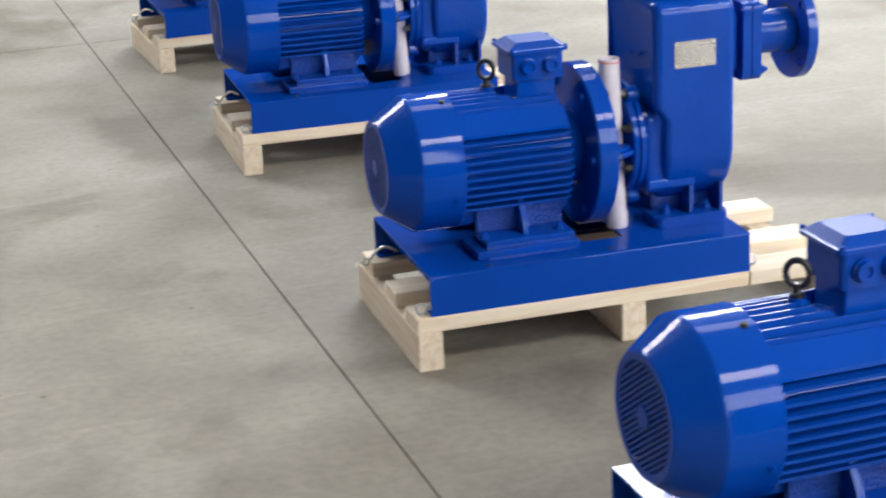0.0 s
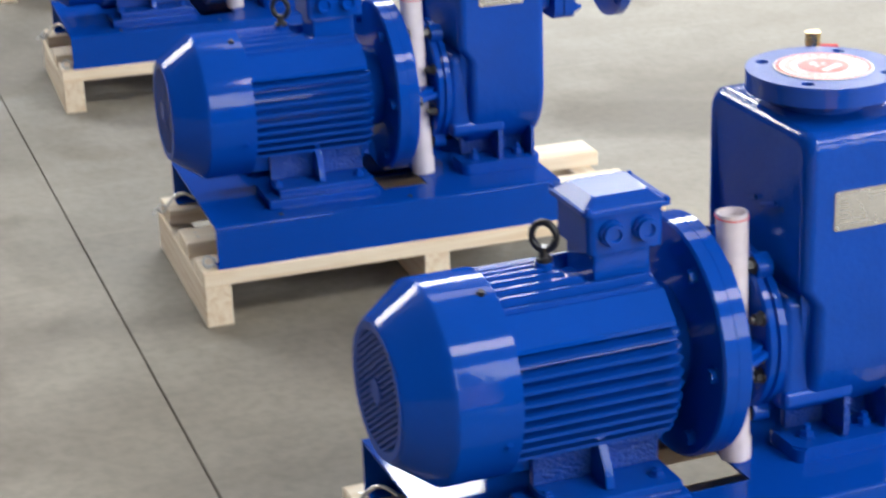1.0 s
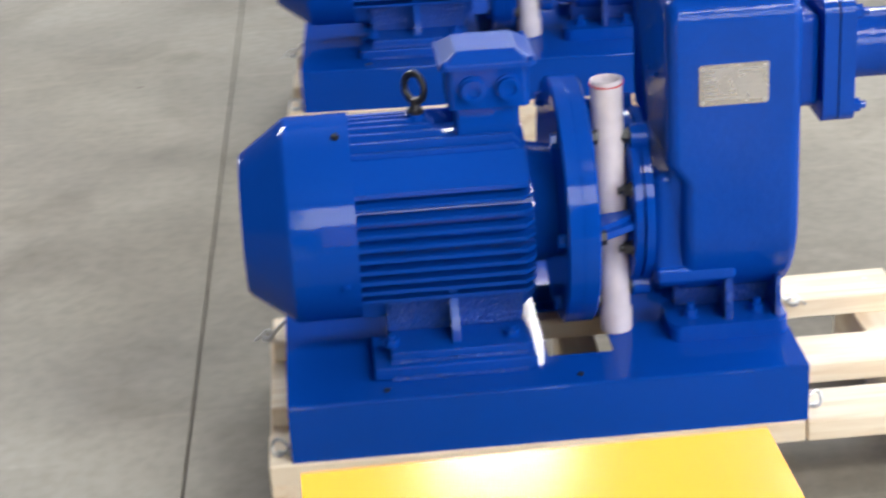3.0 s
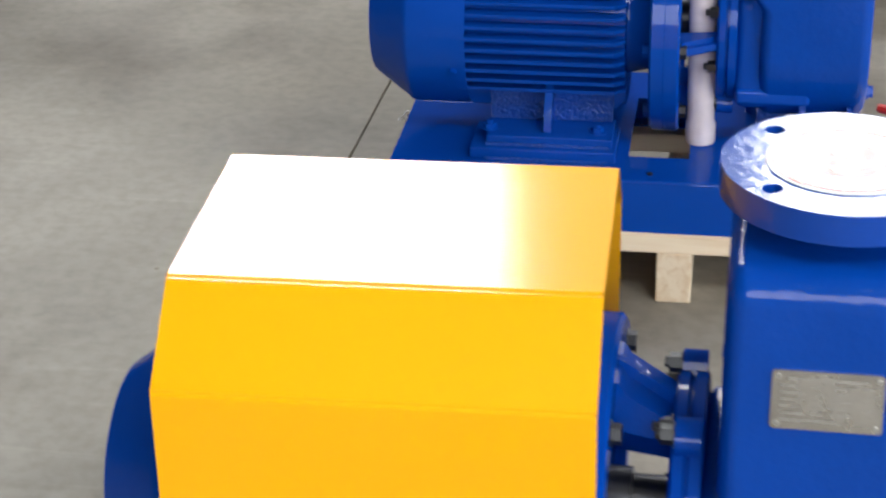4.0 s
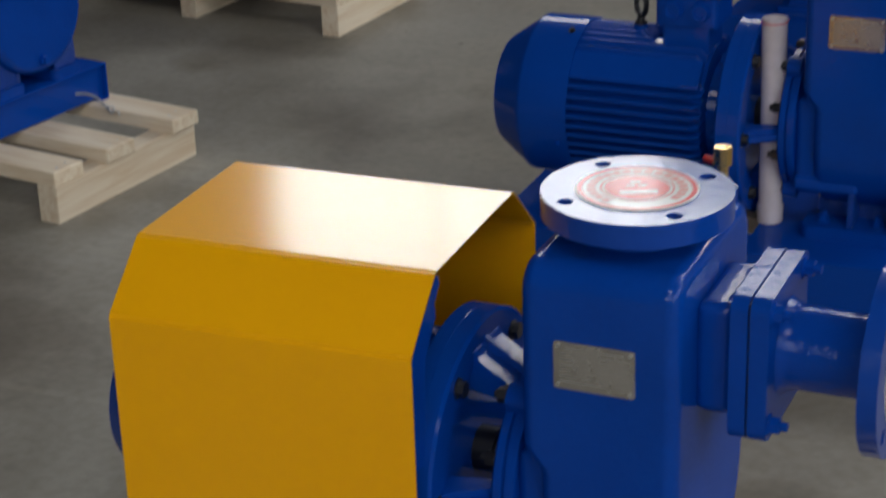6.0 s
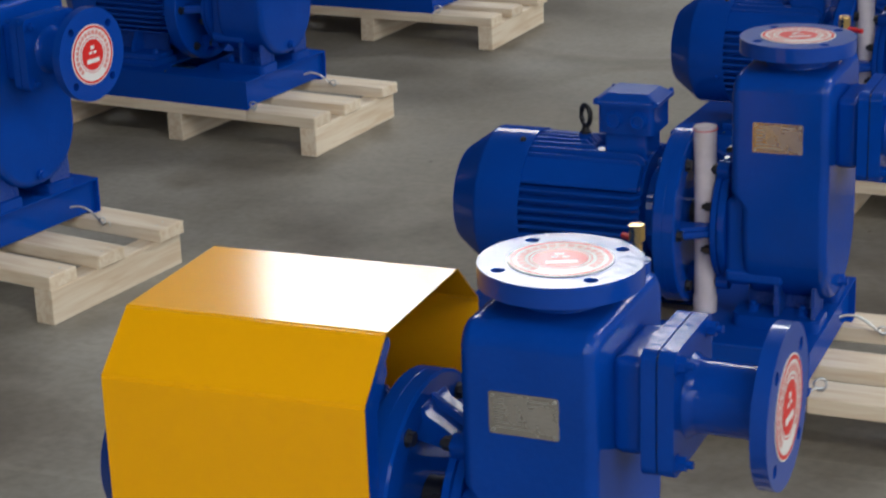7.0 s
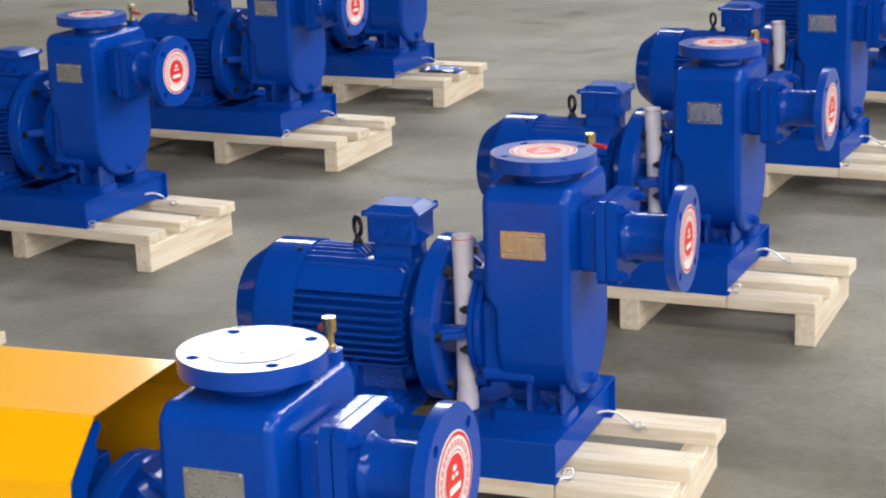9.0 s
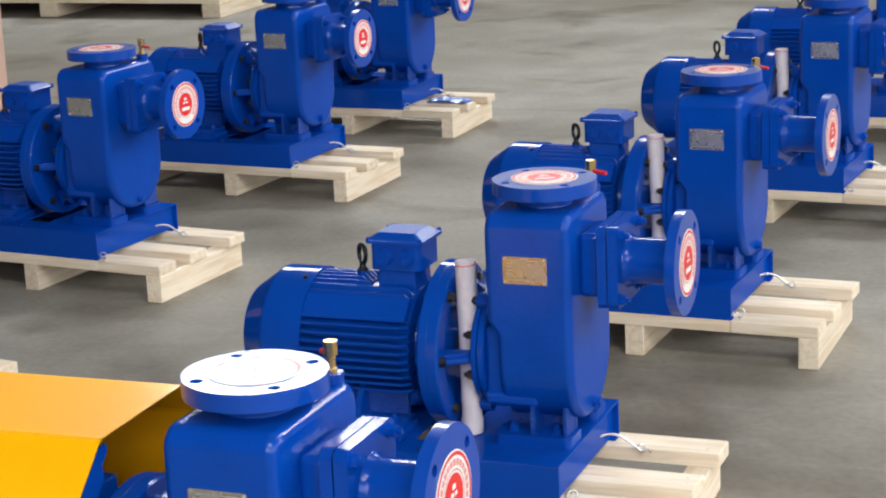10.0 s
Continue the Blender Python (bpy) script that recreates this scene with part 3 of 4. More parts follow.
def coupling(root):
    """Motor flange, open bracket with four tapered arms, bolted back cover."""
    m = pose(0, YC, AX)
    FR = 0.163
    f = bmesh.new()
    add_lathe(f, [(0.364, 0.0), (0.364, FR - 0.004), (0.367, FR), (0.3838, FR), (0.3845, FR - 0.0006), (0.3852, FR), (0.403, FR), (0.406, FR - 0.004), (0.406, 0.122), (0.396, 0.116), (0.396, 0)], m, 64)
    fl = part("motor_flange", f, BLUE, root, "round blue motor flange with a bolted joint", smooth=30)
    for a in (35, 90, 145, 215, 270, 325):
        for x, r in ((0.4055, 90), (0.3645, -90)):
            b = part("flange_bolt", hexbolt(0.0095, 0.008), BLACK if r > 0 else BLUE, fl)
            b.matrix_basis = m @ pose(0, 0, 0, a, 0, 0) @ pose(x, 0, 0.138) @ pose(0, 0, 0, 0, r, 0)
    br = part("shaft", lathe([(0.39, 0.026), (0.42, 0.026), (0.421, 0.02), (0.46, 0.02)], m, 24), BLACK, root, "dark steel shaft in the open bracket", smooth=30)
    for a, wide in ((-90, 0.011), (90, 0.011), (0, 0.036), (180, 0.036)):
        arm = bmesh.new()
        add_prism(arm, [(0.397, 0.092), (0.397, 0.136), (0.408, 0.136), (0.414, 0.126), (0.457, 0.098), (0.457, 0.080)], pose(0, wide, 0, 90, 0, 0), 2 * wide)
        add_prism(arm, [(0.406, 0.10), (0.406, 0.142), (0.457, 0.110), (0.457, 0.09)], pose(0, 0.004, 0, 90, 0, 0), 0.008)
        o = part("bracket_arm", arm, BLUE_CAST, br, "blue cast bracket arm")
        o.matrix_basis = m @ pose(0, 0, 0, a, 0, 0)
    cv = part("back_cover", lathe([(0.455, 0), (0.455, 0.110), (0.458, 0.115), (0.467, 0.116), (0.4685, 0.110), (0.4705, 0.110), (0.472, 0.116), (0.482, 0.116), (0.484, 0.112), (0.484, 0)], m, 48), BLUE, root, "round blue back cover", smooth=30)
    for a in range(20, 380, 45):
        b = part("cover_bolt", hexbolt(0.0088, 0.010, 0.006), BLACK, cv)
        b.matrix_basis = m @ pose(0, 0, 0, a, 0, 0) @ pose(0.456, 0, 0.103) @ pose(0, 0, 0, 0, -90, 0)
    for a in (30, -30, 150, 210):
        e = part("cover_ear", prism(rounded(-0.016, 0.016, 0.1, 0.134, 0.012), pose(0.459, 0, 0) @ YZ_TO_X, 0.022), BLUE, cv)
        e.matrix_basis = m @ pose(0, 0, 0, a, 0, 0)
        b = part("ear_bolt", hexbolt(0.0092, 0.011, 0.004), BLACK, cv)
        b.matrix_basis = m @ pose(0, 0, 0, a, 0, 0) @ pose(0.459, 0, 0.121) @ pose(0, 0, 0, 0, -90, 0)
    return fl


HX_0, HX_1, HYA, HYB, HTOP, HBOT = 0.496, 0.666, 0.083, 0.346, 0.538, 0.113


def casing(root):
    """The upright box of the pump: flat flanks, round belly, soft edges."""
    yc = (HYA + HYB) / 2
    hw = (HYB - HYA) / 2
    prof = []
    rt = 0.028
    for cx, a0 in ((HYB - rt, 0), (HYA + rt, 90)):
        prof += [(cx + rt * math.cos(radians(a0 + 15 * i)), HTOP - rt + rt * math.sin(radians(a0 + 15 * i))) for i in range(7)]
    rb = 0.125
    step = (0.330, 0.322, 0.306, 0.298)
    prof += [(HYA, z) for z in step]
    for cx, a0 in ((HYA + rb, 180), (HYB - rb, 270)):
        prof += [(cx + rb * math.cos(radians(a0 + 7.5 * i)), HBOT + rb + rb * math.sin(radians(a0 + 7.5 * i))) for i in range(13)]
    prof += [(HYB, z) for z in step[::-1]]
    bm = bmesh.new()
    n = len(prof)
    cy, cz = yc, (HTOP + HBOT) / 2
    rings = []
    rr = 0.016
    steps = [(HX_0 + rr * (1 - math.cos(radians(18 * i))), rr * (1 - math.sin(radians(18 * i)))) for i in range(6)]
    steps += [(2 * (HX_0 + HX_1) / 2 - x, d) for x, d in steps[::-1]]
    for x, d in steps:
        ring = []
        for y, z in prof:
            fy, fz = (hw - d) / hw, ((HTOP - HBOT) / 2 - d) / ((HTOP - HBOT) / 2)
            back = 0.020 * min(1.0, max(0.0, (0.328 - z) / 0.026)) if x < HX_0 + 0.04 else 0.0
            ring.append(bm.verts.new((x + back, cy + (y - cy) * fy, cz + (z - cz) * fz)))
        rings.append(ring)
    for a, b in zip(rings, rings[1:]):
        for i in range(n):
            bm.faces.new((a[i], a[(i + 1) % n], b[(i + 1) % n], b[i]))
    cap = bm.faces.new(rings[0][::-1])
    bm.faces.new(rings[-1])
    bmesh.ops.triangulate(bm, faces=[cap])
    c = part("pump_casing", bm, BLUE_CAST, root, "tall blue cast pump casing with a rounded belly", smooth=40)
    # lower volute shoulder towards the back cover
    part("volute_shoulder", box(0.482, 0.535, 0.104, 0.31, 0.150, 0.312, 0.014, 3), BLUE_CAST, c)
    part("casing_rail", box(0.484, 0.588, 0.099, 0.31, 0.158, 0.182, 0.007, 3), BLUE_CAST, c)
    for s, ya, yb in ((-1, 0.090, 0.172), (1, 0.256, 0.338)):
        poly = rounded(0.500, 0.656, ya, yb, 0.014)
        ft = prism(poly, pose(0, 0, BH), 0.022)
        bmesh.ops.bevel(ft, geom=[e for e in ft.edges if all(v.co.z > BH + 0.02 for v in e.verts)], offset=0.003, segments=2, affect="EDGES")
        part("foot", ft, BLUE_CAST, c)
        yw = 0.152 if s < 0 else 0.264
        part("foot_wall", box(0.516, 0.648, yw, yw + 0.012, BH + 0.022, 0.136, 0.002), BLUE_ROUGH, c)
        for x in (0.574, 0.640):
            f = (lambda y: y) if s < 0 else (lambda y: 0.428 - y)
            poly = [(f(0.155), BH + 0.0225), (f(0.100), BH + 0.0225), (f(0.098), 0.12), (f(0.1), 0.160), (f(0.15), 0.150)]
            part("foot_rib", prism(poly, pose(x, 0, 0) @ YZ_TO_X, 0.009 if x < 0.6 else 0.006), BLUE_ROUGH, c)
        for x in (0.532, 0.620):
            b = part("foot_bolt", hexbolt(0.0095, 0.009, 0.007), BLUE, c)
            b.matrix_basis = pose(x, 0.122 if s < 0 else 0.306, BH + 0.0218)
    # casting marks on the flank that faces the motor
    for y0, y1, z0 in ((0.10, 0.14, 0.425), (0.15, 0.175, 0.418)):
        o = part("casting_mark", box(-0.002, 0.002, 0, y1 - y0, -0.003, 0.003, 0.001, 1), BLUE_CAST, c)
        o.matrix_basis = pose(HX_0, y0 + 0.06, z0, -20, 0, 0)
    # plug on the drain at the belly's end
    dp = part("drain_plug", lathe([(0, 0.012), (0.01, 0.012), (0.011, 0.009), (0.017, 0.009), (0.017, 0)], pose(HX_1 - 0.002, YC + 0.005, HBOT + 0.027), 8), BLUE, c)
    return c


def sticker_print(m, r):
    """Red rings and a red heart, and a band of unreadable characters, facing local z."""
    chars = bmesh.new()

    def ring(r0, r1, z):
        bm = bmesh.new()
        a, b = [bm.verts.new(m @ Vector((x, y, z))) for x, y in circle(r0, 48)], [bm.verts.new(m @ Vector((x, y, z))) for x, y in circle(r1, 48)]
        for i in range(48):
            bm.faces.new((a[i], b[i], b[(i + 1) % 48], a[(i + 1) % 48]))
        return bm

    bm = bmesh.new()
    for r0, r1 in ((r * 0.885, r * 0.965), (r * 0.575, r * 0.6), (0.0005, r * 0.52)):
        t = ring(r0, r1, 0.0012)
        me = bpy.data.meshes.new("tmp")
        t.to_mesh(me)
        t.free()
        bm.from_mesh(me)
        bpy.data.meshes.remove(me)
    # band of small characters, as bars
    for i in range(26):
        a = 2 * math.pi * i / 26
        if math.sin(a) > -0.75:
            c0, s0 = math.cos(a), math.sin(a)
            poly = []
            for u, v in ((-0.07, 0.67), (0.07, 0.67), (0.07, 0.81), (-0.07, 0.81)):
                poly.append((r * (v * c0 - u * s0), r * (v * s0 + u * c0)))
            vs = [chars.verts.new(m @ Vector((x, y, 0.0012))) for x, y in poly]
            chars.faces.new(vs)
    return bm, chars


def sticker_set(parent, m, r):
    s = part("sticker", prism(circle(r, 48), m, 0.0008), PAPER, parent, "round white and red protective sticker")
    bm, chars = sticker_print(m, r)
    part("sticker_lettering", chars, PINK, parent, "pale red lettering", smooth=None)
    part("sticker_print", bm, STICK_RED, parent, "red print", smooth=None)
    w = bmesh.new()
    for x0, x1, y0, y1 in ((-0.09, 0.09, 0.18, 0.3), (-0.17, -0.03, 0.03, 0.12), (0.03, 0.17, 0.03, 0.12), (-0.3, 0.3, -0.28, -0.13)):
        vs = [w.verts.new(m @ Vector((r * x, r * y, 0.0016))) for x, y in ((x0, y0), (x1, y0), (x1, y1), (x0, y1))]
        w.faces.new(vs)
    part("sticker_mark", w, PAPER, parent, "white mark", smooth=None)
    return s


def flange_mesh(r, t, pcd, hole):
    bm = bmesh.new()
    hs = [(pcd * math.cos(radians(a)), pcd * math.sin(radians(a)), hole) for a in (45, 135, 225, 315)]
    add_holed(bm, circle(r, 64), hs, Matrix(), t)
    return bm


def discharge(root):
    fx, fy, ft = 0.584, 0.199, 0.586
    nk = pose(fx, fy, HTOP - 0.004) @ pose(0, 0, 0, 0, -90, 0)
    f = part("discharge_neck", lathe([(0, 0.056), (0.006, 0.053), (0.0235, 0.053)], nk, 40), BLUE_CAST, root, "short blue outlet neck")
    bm = flange_mesh(0.1, 0.026, 0.0815, 0.0088)
    bm.transform(pose(fx, fy, ft - 0.026))
    part("discharge_flange", bm, BLUE_FLANGE, f, "round blue outlet flange with four holes", smooth=30)
    sticker_set(f, pose(fx, fy, ft + 0.0005, 0, 0, 25), 0.064)
    # near-black disc added for the shade in the outlet bore
    part("bore_shade", prism(circle(0.05, 32), pose(fx, fy, ft - 0.0295), 0.003), SHADE_IN, f)
    return f


def priming_cock(root, turn=0):
    x, y = 0.640, 0.318
    b = part("valve_boss", prism(circle(0.017, 18), pose(x, y, HTOP - 0.02), 0.034), BLUE_CAST, root, "blue boss of the priming cock")
    v = bmesh.new()
    up = pose(x, y, HTOP + 0.014) @ pose(0, 0, 0, 0, -90, 0)
    add_lathe(v, [(0, 0), (0, 0.0085), (0.006, 0.0085), (0.008, 0.0065), (0.026, 0.0065), (0.026, 0.0105), (0.046, 0.0105), (0.0465, 0.0085), (0.0465, 0.0)], up, 8)
    part("cock_body", v, BRASS, b, "small brass cock", smooth=20)
    h = bmesh.new()
    c, d = math.cos(radians(turn)), math.sin(radians(turn))
    add_tube(h, [(x + u * c + v * d, y + u * d - v * c, HTOP + w) for u, v, w in ((0, 0, 0.037), (0.012, 0.003, 0.038), (0.034, 0.008, 0.036))], 0.0042, 8)
    part("cock_lever", h, RED, b, "red plastic lever")
    return b


def suction(root):
    """Check-valve neck, square bolted joint, pipe and round flange at the end of the casing."""
    y, z = YC, 0.43
    n = part("suction_neck", box(HX_1 - 0.004, 0.704, y - 0.062, y + 0.062, z - 0.062, z + 0.062, 0.012, 3), BLUE_CAST, root, "square blue inlet neck")
    for i, (xa, xb) in enumerate(((0.704, 0.722), (0.7245, 0.744))):
        poly = rounded(y - 0.079, y + 0.079, z - 0.079, z + 0.079, 0.016)
        o = part("square_flange", prism(poly, pose(xa, 0, 0) @ YZ_TO_X, xb - xa), BLUE_CAST, n, "square bolted joint plate")
    part("gasket", box(0.7221, 0.7244, y - 0.074, y + 0.074, z - 0.074, z + 0.074), BLACK, n)
    for dy in (-0.062, 0.062):
        for dz in (-0.062, 0.062):
            b = part("joint_bolt", hexbolt(0.0095, 0.009, 0.008), BLUE, n)
            b.matrix_basis = pose(0.744, y + dy, z + dz) @ pose(0, 0, 0, 0, 90, 0)
    p = part("suction_pipe", lathe([(0.7442, 0.052), (0.750, 0.0475), (0.758, 0.0445), (0.828, 0.0445), (0.842, 0.047)], pose(0, y, z), 40), BLUE_CAST, root, "short blue inlet pipe")
    bm = flange_mesh(0.1, 0.02, 0.0815, 0.0088)
    bm.transform(pose(0.838, y, z) @ YZ_TO_X)
    part("suction_flange", bm, BLUE_FLANGE, p, "round blue inlet flange with four holes", smooth=30)
    sticker_set(p, pose(0.8585, y, z) @ YZ_TO_X, 0.064)
    # near-black disc added for the shade in the inlet bore
    part("bore_shade", prism(circle(0.05, 32), pose(0.8365, y, z) @ YZ_TO_X, 0.003), SHADE_IN, p)
    return p


def nameplate(root):
    x0, x1, z0, z1 = 0.535, 0.622, 0.406, 0.459
    y = HYA
    pl = part("nameplate", prism(rounded(x0, x1, z0, z1, 0.003, 2), pose(0, y - 0.0002, 0) @ pose(0, 0, 0, 90, 0, 0), 0.0016), STEEL, root, "bare metal nameplate with small worn print", smooth=None)
    bm = bmesh.new()
    rng = random.Random(5)
    w = x1 - x0
    rows = 7
    for i in range(rows):
        z = z1 - 0.007 - i * 0.0062
        if i == 0:
            spans = [(0.14, 0.86)]
        elif i == rows - 1:
            spans = [(0.08, 0.6)]
        else:
            spans = [(0.08, 0.2 + 0.1 * rng.random()), (0.36, 0.46), (0.54, 0.66 + 0.1 * rng.random()), (0.8, 0.9)]
        for a, b in spans:
            vs = [bm.verts.new((x0 + w * u, y - 0.0021, z + dz)) for u, dz in ((a, -0.001), (b, -0.001), (b, 0.001), (a, 0.001))]
            bm.faces.new(vs)
    part("plate_print", bm, PRINT, pl, "grey worn print", smooth=None)
    for x in (x0 + 0.005, x1 - 0.005):
        for z in (z0 + 0.005, z1 - 0.005):
            r = part("rivet", prism(circle(0.0022, 8), pose(x, y - 0.0016, z) @ pose(0, 0, 0, 90, 0, 0), 0.0012), ZINC, pl)
    return pl


def rain_hood(root):
    """Folded yellow sheet over the motor, open at both ends."""
    t = 0.002
    out = [(0.012, BH), (0.012, 0.444), (0.086, 0.510), (0.326, 0.510), (0.400, 0.444), (0.400, BH)]
    inn = [(0.012 + t, BH), (0.012 + t, 0.444 - t * 0.4), (0.086 + t * 0.4, 0.510 - t), (0.326 - t * 0.4, 0.510 - t), (0.400 - t, 0.444 - t * 0.4), (0.400 - t, BH)]
    bm = bmesh.new()
    x0, x1 = 0.046, 0.3975
    rings = [[bm.verts.new((x, y, z)) for y, z in pts] for x in (x0, x1) for pts in (out, inn)]
    o0, i0, o1, i1 = rings
    for k in range(5):
        bm.faces.new((o0[k], o0[k + 1], o1[k + 1], o1[k]))
        bm.faces.new((i0[k], i1[k], i1[k + 1], i0[k + 1]))
        bm.faces.new((o0[k], i0[k], i0[k + 1], o0[k + 1]))
        bm.faces.new((o1[k], o1[k + 1], i1[k + 1], i1[k]))
    for k in (0, 5):
        bm.faces.new((o0[k], o1[k], i1[k], i0[k]))
    es = [e for e in bm.edges if abs(e.verts[0].co.x - e.verts[1].co.x) > 0.3 and min(v.co.z for v in e.verts) > 0.2]
    bmesh.ops.bevel(bm, geom=es, offset=0.003, segments=2, affect="EDGES")
    h = part("rain_hood", bm, YELLOW, root, "folded yellow sheet-metal motor hood", smooth=40)
    h.matrix_basis = pose(0.228, 0.2, 0, 0, 0, 2.2) @ pose(-0.228, -0.2, 0)
    br = bmesh.new()
    poly = [(0.018, 0.30), (0.018, 0.430), (0.088, 0.493), (0.110, 0.495), (0.114, 0.484), (0.097, 0.468), (0.100, 0.452), (0.066, 0.416), (0.06, 0.30)]
    add_prism(br, poly, pose(0.386, 0, 0) @ YZ_TO_X, 0.004)
    part("hood_bracket", br, BLUE, h, "blue steel bracket under the hood")
    return h


def pump_unit(hood=False):
    label = "blue self-priming pump and motor on a folded steel base" if not hood else "blue self-priming pump with a yellow hood over its motor"
    root = tagged(new("pump_unit"), label, "water pump", "pumps in rows on the hall floor")
    base_frame(root)
    motor(root)
    fan_cowl(root)
    if hood:
        rain_hood(root)
    else:
        lifting_eye(root)
        terminal_box(root)
    coupling(root)
    casing(root)
    discharge(root)
    priming_cock(root, 150 if hood else 0)
    suction(root)
    nameplate(root)
    return root


# ---- rows of pumps: x, y, turn of pump; the pallet lies square under it ----
ROW_P = [(0.0, 0.0, 0.0), (0.0357, 1.3047, -2.75), (0.0632, 2.751, -3.98), (0.1064, 3.9788, 0.07)]
ROW_Q = [(-1.8327, 0.2867, -9.5), (-1.8642, 1.5531, -6.34), (-1.8578, 2.8193, -4.55), (-1.8986, 3.9325, -2.75)]
HOODED = (-0.0079, -1.224, -0.78)

first = pump_unit()
hooded = pump_unit(True)
hooded.matrix_basis = pose(HOODED[0], HOODED[1], TOP, 0, 0, HOODED[2])
first.matrix_basis = pose(*ROW_P[0][:2], TOP, 0, 0, ROW_P[0][2])
for x, y, a in ROW_P[1:] + ROW_Q:
    copy_thing(first, pose(x, y, TOP, 0, 0, a))
first_pallet = pallet()
for i, (x, y, a) in enumerate(ROW_P + ROW_Q + [HOODED]):
    m = pose(x, y, 0, 0, 0, a)
    if i == 0:
        first_pallet.matrix_basis = m
    else:
        copy_thing(first_pallet, m)


# ---- rolled papers in film, standing on the bases ----
def paper_roll():
    root = tagged(new("document_roll"), "white paper roll in clear film with a red rim", "paper roll", "paper rolls standing by the motors")
    bm = lathe([(0, 0), (0, 0.0205), (0.002, 0.0215), (0.03, 0.0222), (0.034, 0.0200), (0.2, 0.0195), (0.338, 0.0210), (0.345, 0.0208), (0.345, 0.0185), (0.335, 0.018), (0.333, 0)], pose(0, 0, 0, 0, -90, 0), 24)
    part("film_sleeve", bm, PLASTIC, root, "milky clear film sleeve")
    part("red_rim", add_tube(bmesh.new(), [(0.0214 * math.cos(radians(a)), 0.0214 * math.sin(radians(a)), 0.340 + 0.002 * math.sin(radians(a))) for a in range(0, 360, 15)], 0.0009, 6, closed=True), RED, root, "thin red rim line")
    return root


roll = paper_roll()
spots = ROW_P
for i, (x, y, a) in enumerate(spots):
    m = pose(x, y, TOP + BH, 0, 0, a) @ pose(0.4375, 0.146 - 0.001 * i, 0.0005) @ pose(0, 0, 0, -2.0, -1.0, 40 * i)
    if i == 0:
        roll.matrix_basis = m
    else:
        copy_thing(roll, m)


# ---- tie wires between base and pallet ----
def tie_wire(flip=1, corner=False):
    """Thick soft wire: a long one from inside the base end to a board, or a short eye at the base corner."""
    bm = bmesh.new()
    if corner:
        ring = [(flip * (0.010 + 0.011 * math.cos(radians(a))), 0.004 * math.sin(radians(2 * a)), 0.012 + 0.011 * math.sin(radians(a))) for a in range(0, 360, 24)]
        add_tube(bm, ring, 0.0022, 6, closed=True)
        add_tube(bm, [(flip * -0.006, -0.006, 0.0), (flip * 0.002, 0.0, 0.004), (flip * 0.016, 0.005, 0.003)], 0.002, 6)
    else:
        pts = []
        for i in range(12):
            u = i / 11
            pts.append((flip * (-0.024 + (0.088 if flip > 0 else 0.056) * u), -0.02 + 0.034 * u + 0.012 * math.sin(3.1 * u), 0.026 - 0.022 * u * u + 0.008 * math.sin(4.5 * u)))
        add_tube(bm, pts, 0.0028, 8)
        ex, ey, ez = pts[-1]
        add_tube(bm, [(ex + flip * 0.008 * math.cos(radians(a)), ey + 0.003 * math.sin(radians(2 * a)), ez + 0.006 + 0.008 * math.sin(radians(a))) for a in range(0, 360, 30)], 0.002, 6, closed=True)
        add_tube(bm, [(ex, ey, ez), (ex + flip * 0.012, ey + 0.01, ez + 0.003), (ex + flip * 0.02, ey + 0.004, ez - 0.004)], 0.0018, 6)
    ob = new("tie_wire", mesh_of("tie_wire", bm, ZINC, 60))
    return tagged(ob, "twisted zinc tie wire between base and pallet", "wire", "tie wires at the base corners")


wires = [(tie_wire(1), BL, 0.325), (tie_wire(1, True), BL + 0.004, 0.02), (tie_wire(-1), 0.0, 0.34), (tie_wire(-1, True), -0.004, 0.02)]
for i, (x, y, a) in enumerate(ROW_P + ROW_Q + [HOODED]):
    for k, (src, px, py) in enumerate(wires):
        m = pose(x, y, TOP, 0, 0, a) @ pose(px, py + 0.01 * math.sin(7 * i + k), 0.0012, 0, 0, 9 * math.sin(3 * i + 2 * k))
        if i == 0:
            src.matrix_basis = m
        else:
            copy_thing(src, m)


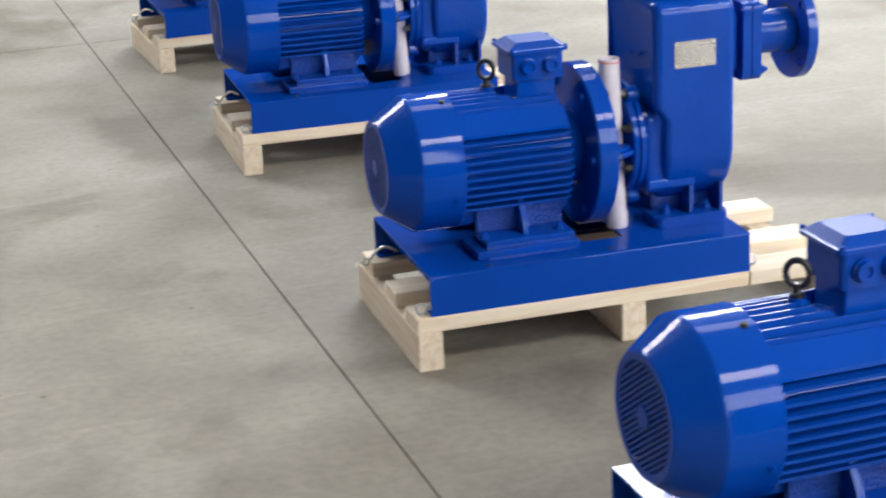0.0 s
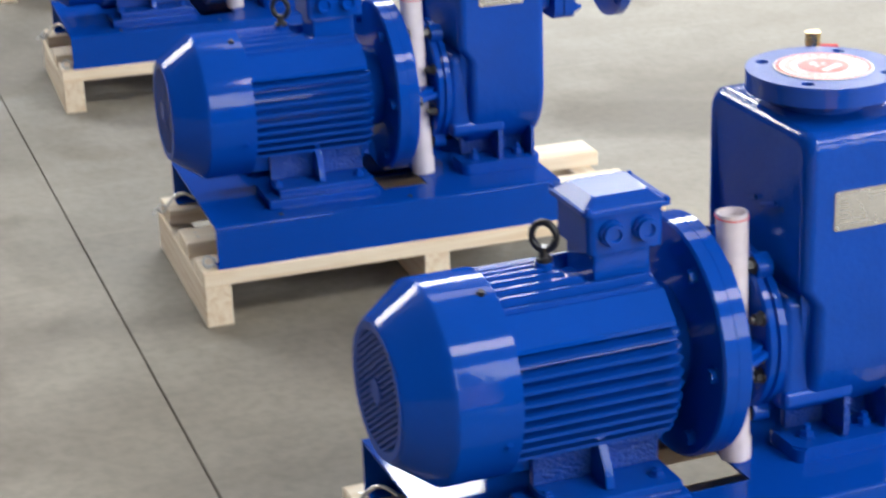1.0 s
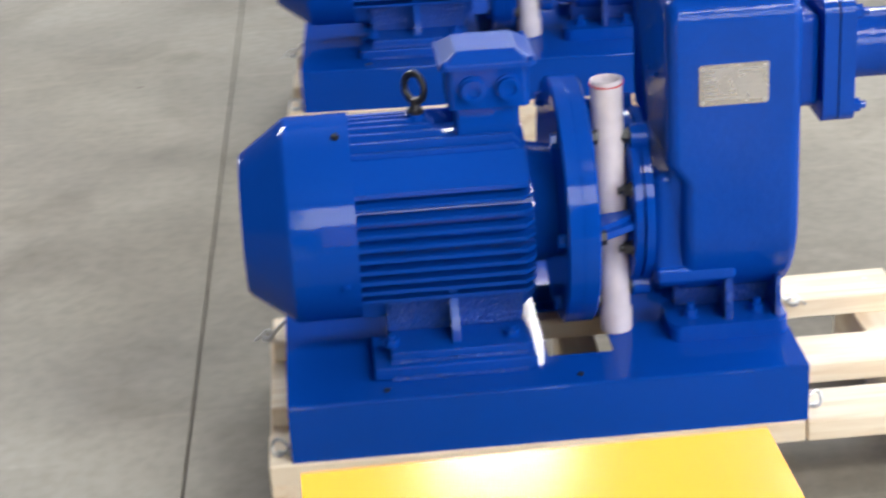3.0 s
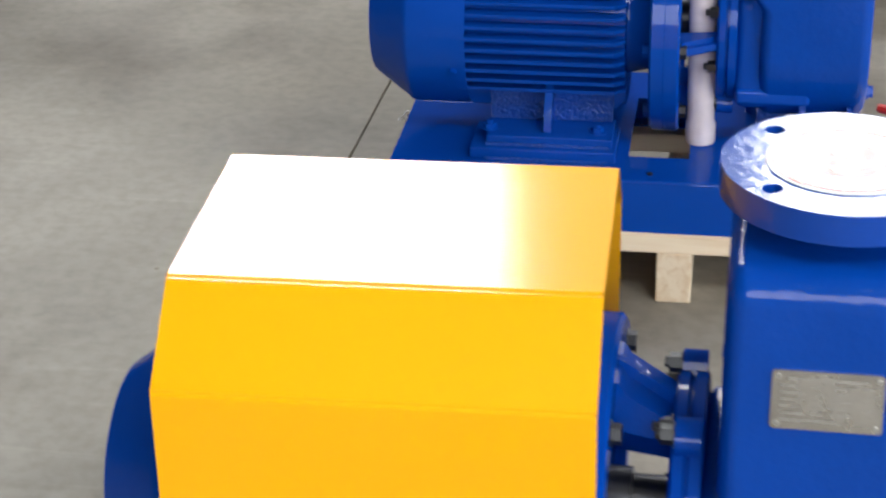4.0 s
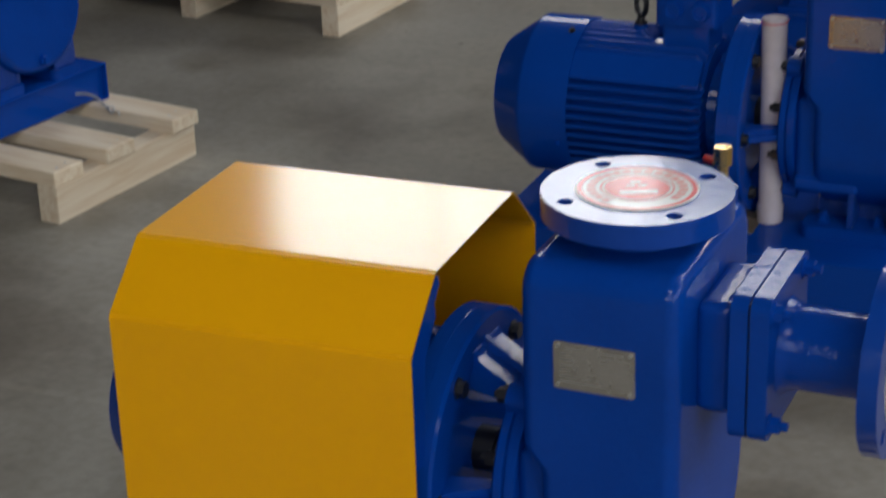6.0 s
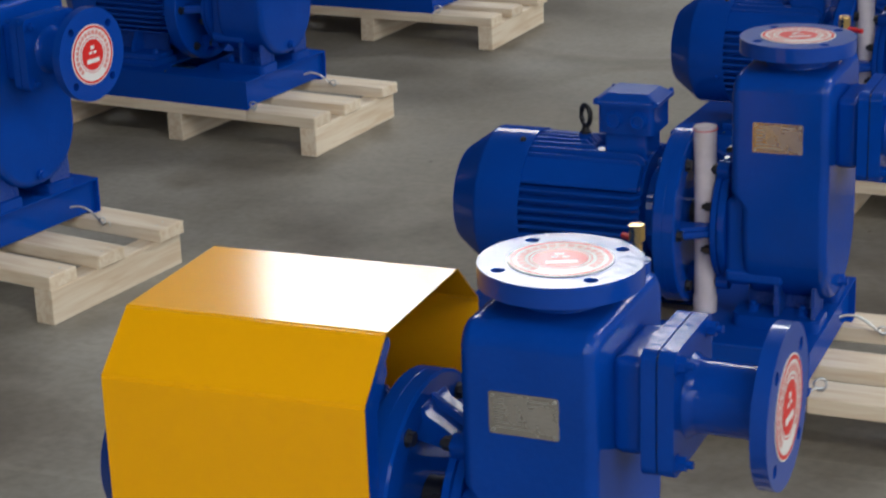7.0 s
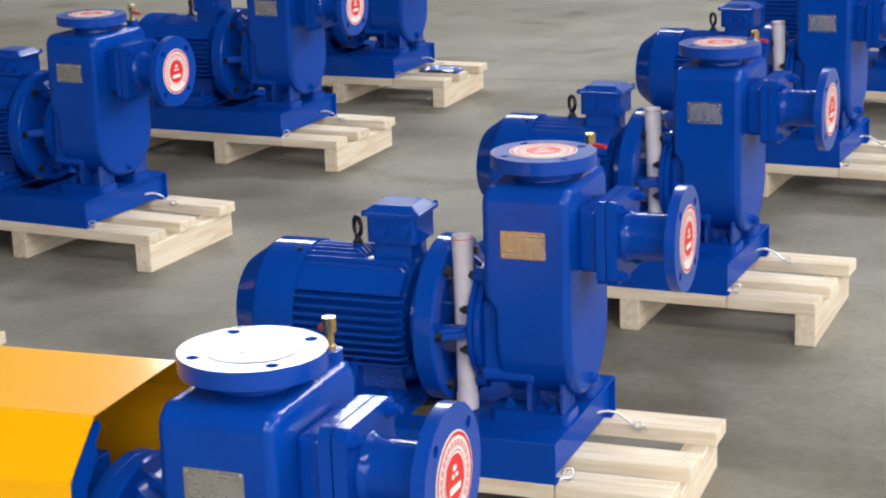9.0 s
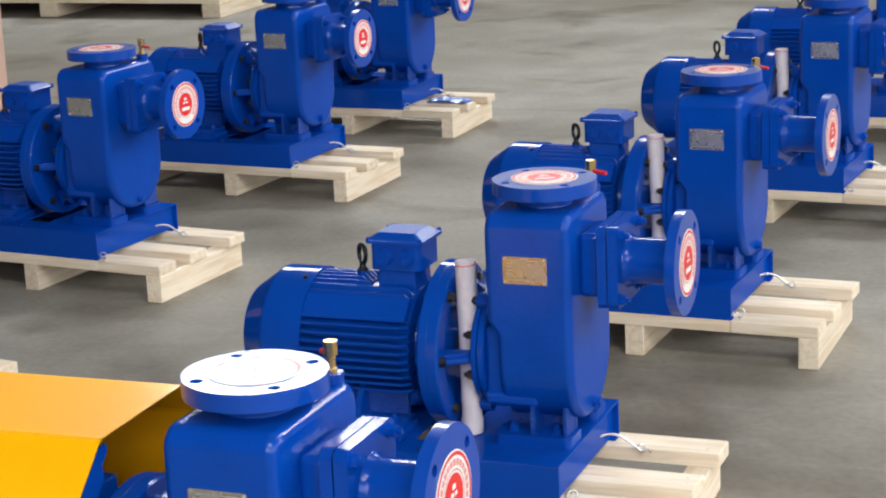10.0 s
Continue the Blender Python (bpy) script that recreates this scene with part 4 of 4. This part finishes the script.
# ---- cartons and a far pallet beyond the second row ----
def carton(m, w, d, h):
    root = tagged(new("carton"), "pinkish brown cardboard carton, taped shut", "carton", "cartons beyond the pump rows")
    part("carton_body", box(0, w, 0, d, 0, h, 0.004, 2), CARTON, root)
    part("tape", box(w / 2 - 0.025, w / 2 + 0.025, -0.0012, d + 0.0012, h - 0.08, h + 0.0012), shader("brown_tape", (0.45, 0.3, 0.2), 0.3, var=0.05), root, "brown packing tape")
    root.matrix_basis = m


carton(pose(-3.62, 3.75, 0, 0, 0, -2), 0.33, 0.45, 0.62)
carton(pose(-4.02, 3.80, 0, 0, 0, 3), 0.34, 0.45, 0.62)


def crate_pallet(m):
    root = tagged(new("pallet"), "larger raw pine pallet with boards on thick bearers", "pallet", "pallets beyond the pump rows")
    st = mesh_of("bearer", box(0.0, 1.0, -0.062, 0.062, 0, 0.085, 0.003, 1), PINE, 35)
    bd = mesh_of("board", box(0, 2.4, -0.06, 0.06, 0, 0.04, 0.003, 1), PINE, 35)
    for x in (0.062, 1.2, 2.338):
        again("bearer", st, root, pose(x, 0, 0, 0, 0, 90))
    for i in range(8):
        again("board", bd, root, pose(0, 0.06 + 0.1255 * i, 0.0852))
    root.matrix_basis = m


crate_pallet(pose(-6.186, 7.25, 0))


# ---- scrap of blue film on the last pallet of the second row ----
def film_scrap(m):
    bm = bmesh.new()
    nx, ny = 14, 6
    rng = random.Random(3)
    grid = [[bm.verts.new((0.17 * i / nx + 0.006 * rng.random(), 0.075 * j / ny + 0.004 * rng.random(), 0.004 + 0.012 * rng.random() * (0 < i < nx))) for j in range(ny + 1)] for i in range(nx + 1)]
    for i in range(nx):
        for j in range(ny):
            bm.faces.new((grid[i][j], grid[i + 1][j], grid[i + 1][j + 1], grid[i][j + 1]))
    r = bmesh.ops.extrude_face_region(bm, geom=list(bm.faces))
    for v in (g for g in r["geom"] if isinstance(g, bmesh.types.BMVert)):
        v.co.z -= 0.002
    ob = new("film_scrap", mesh_of("film_scrap", bm, shader("blue_film", (0.02, 0.1, 0.45), 0.3, var=0.1), 60))
    ob.matrix_basis = m
    tagged(ob, "crumpled scrap of blue film lying on pallet boards", "film")


film_scrap(pose(ROW_Q[3][0], ROW_Q[3][1], TOP + 0.0005, 0, 0, ROW_Q[3][2]) @ pose(0.69, 0.16, 0))
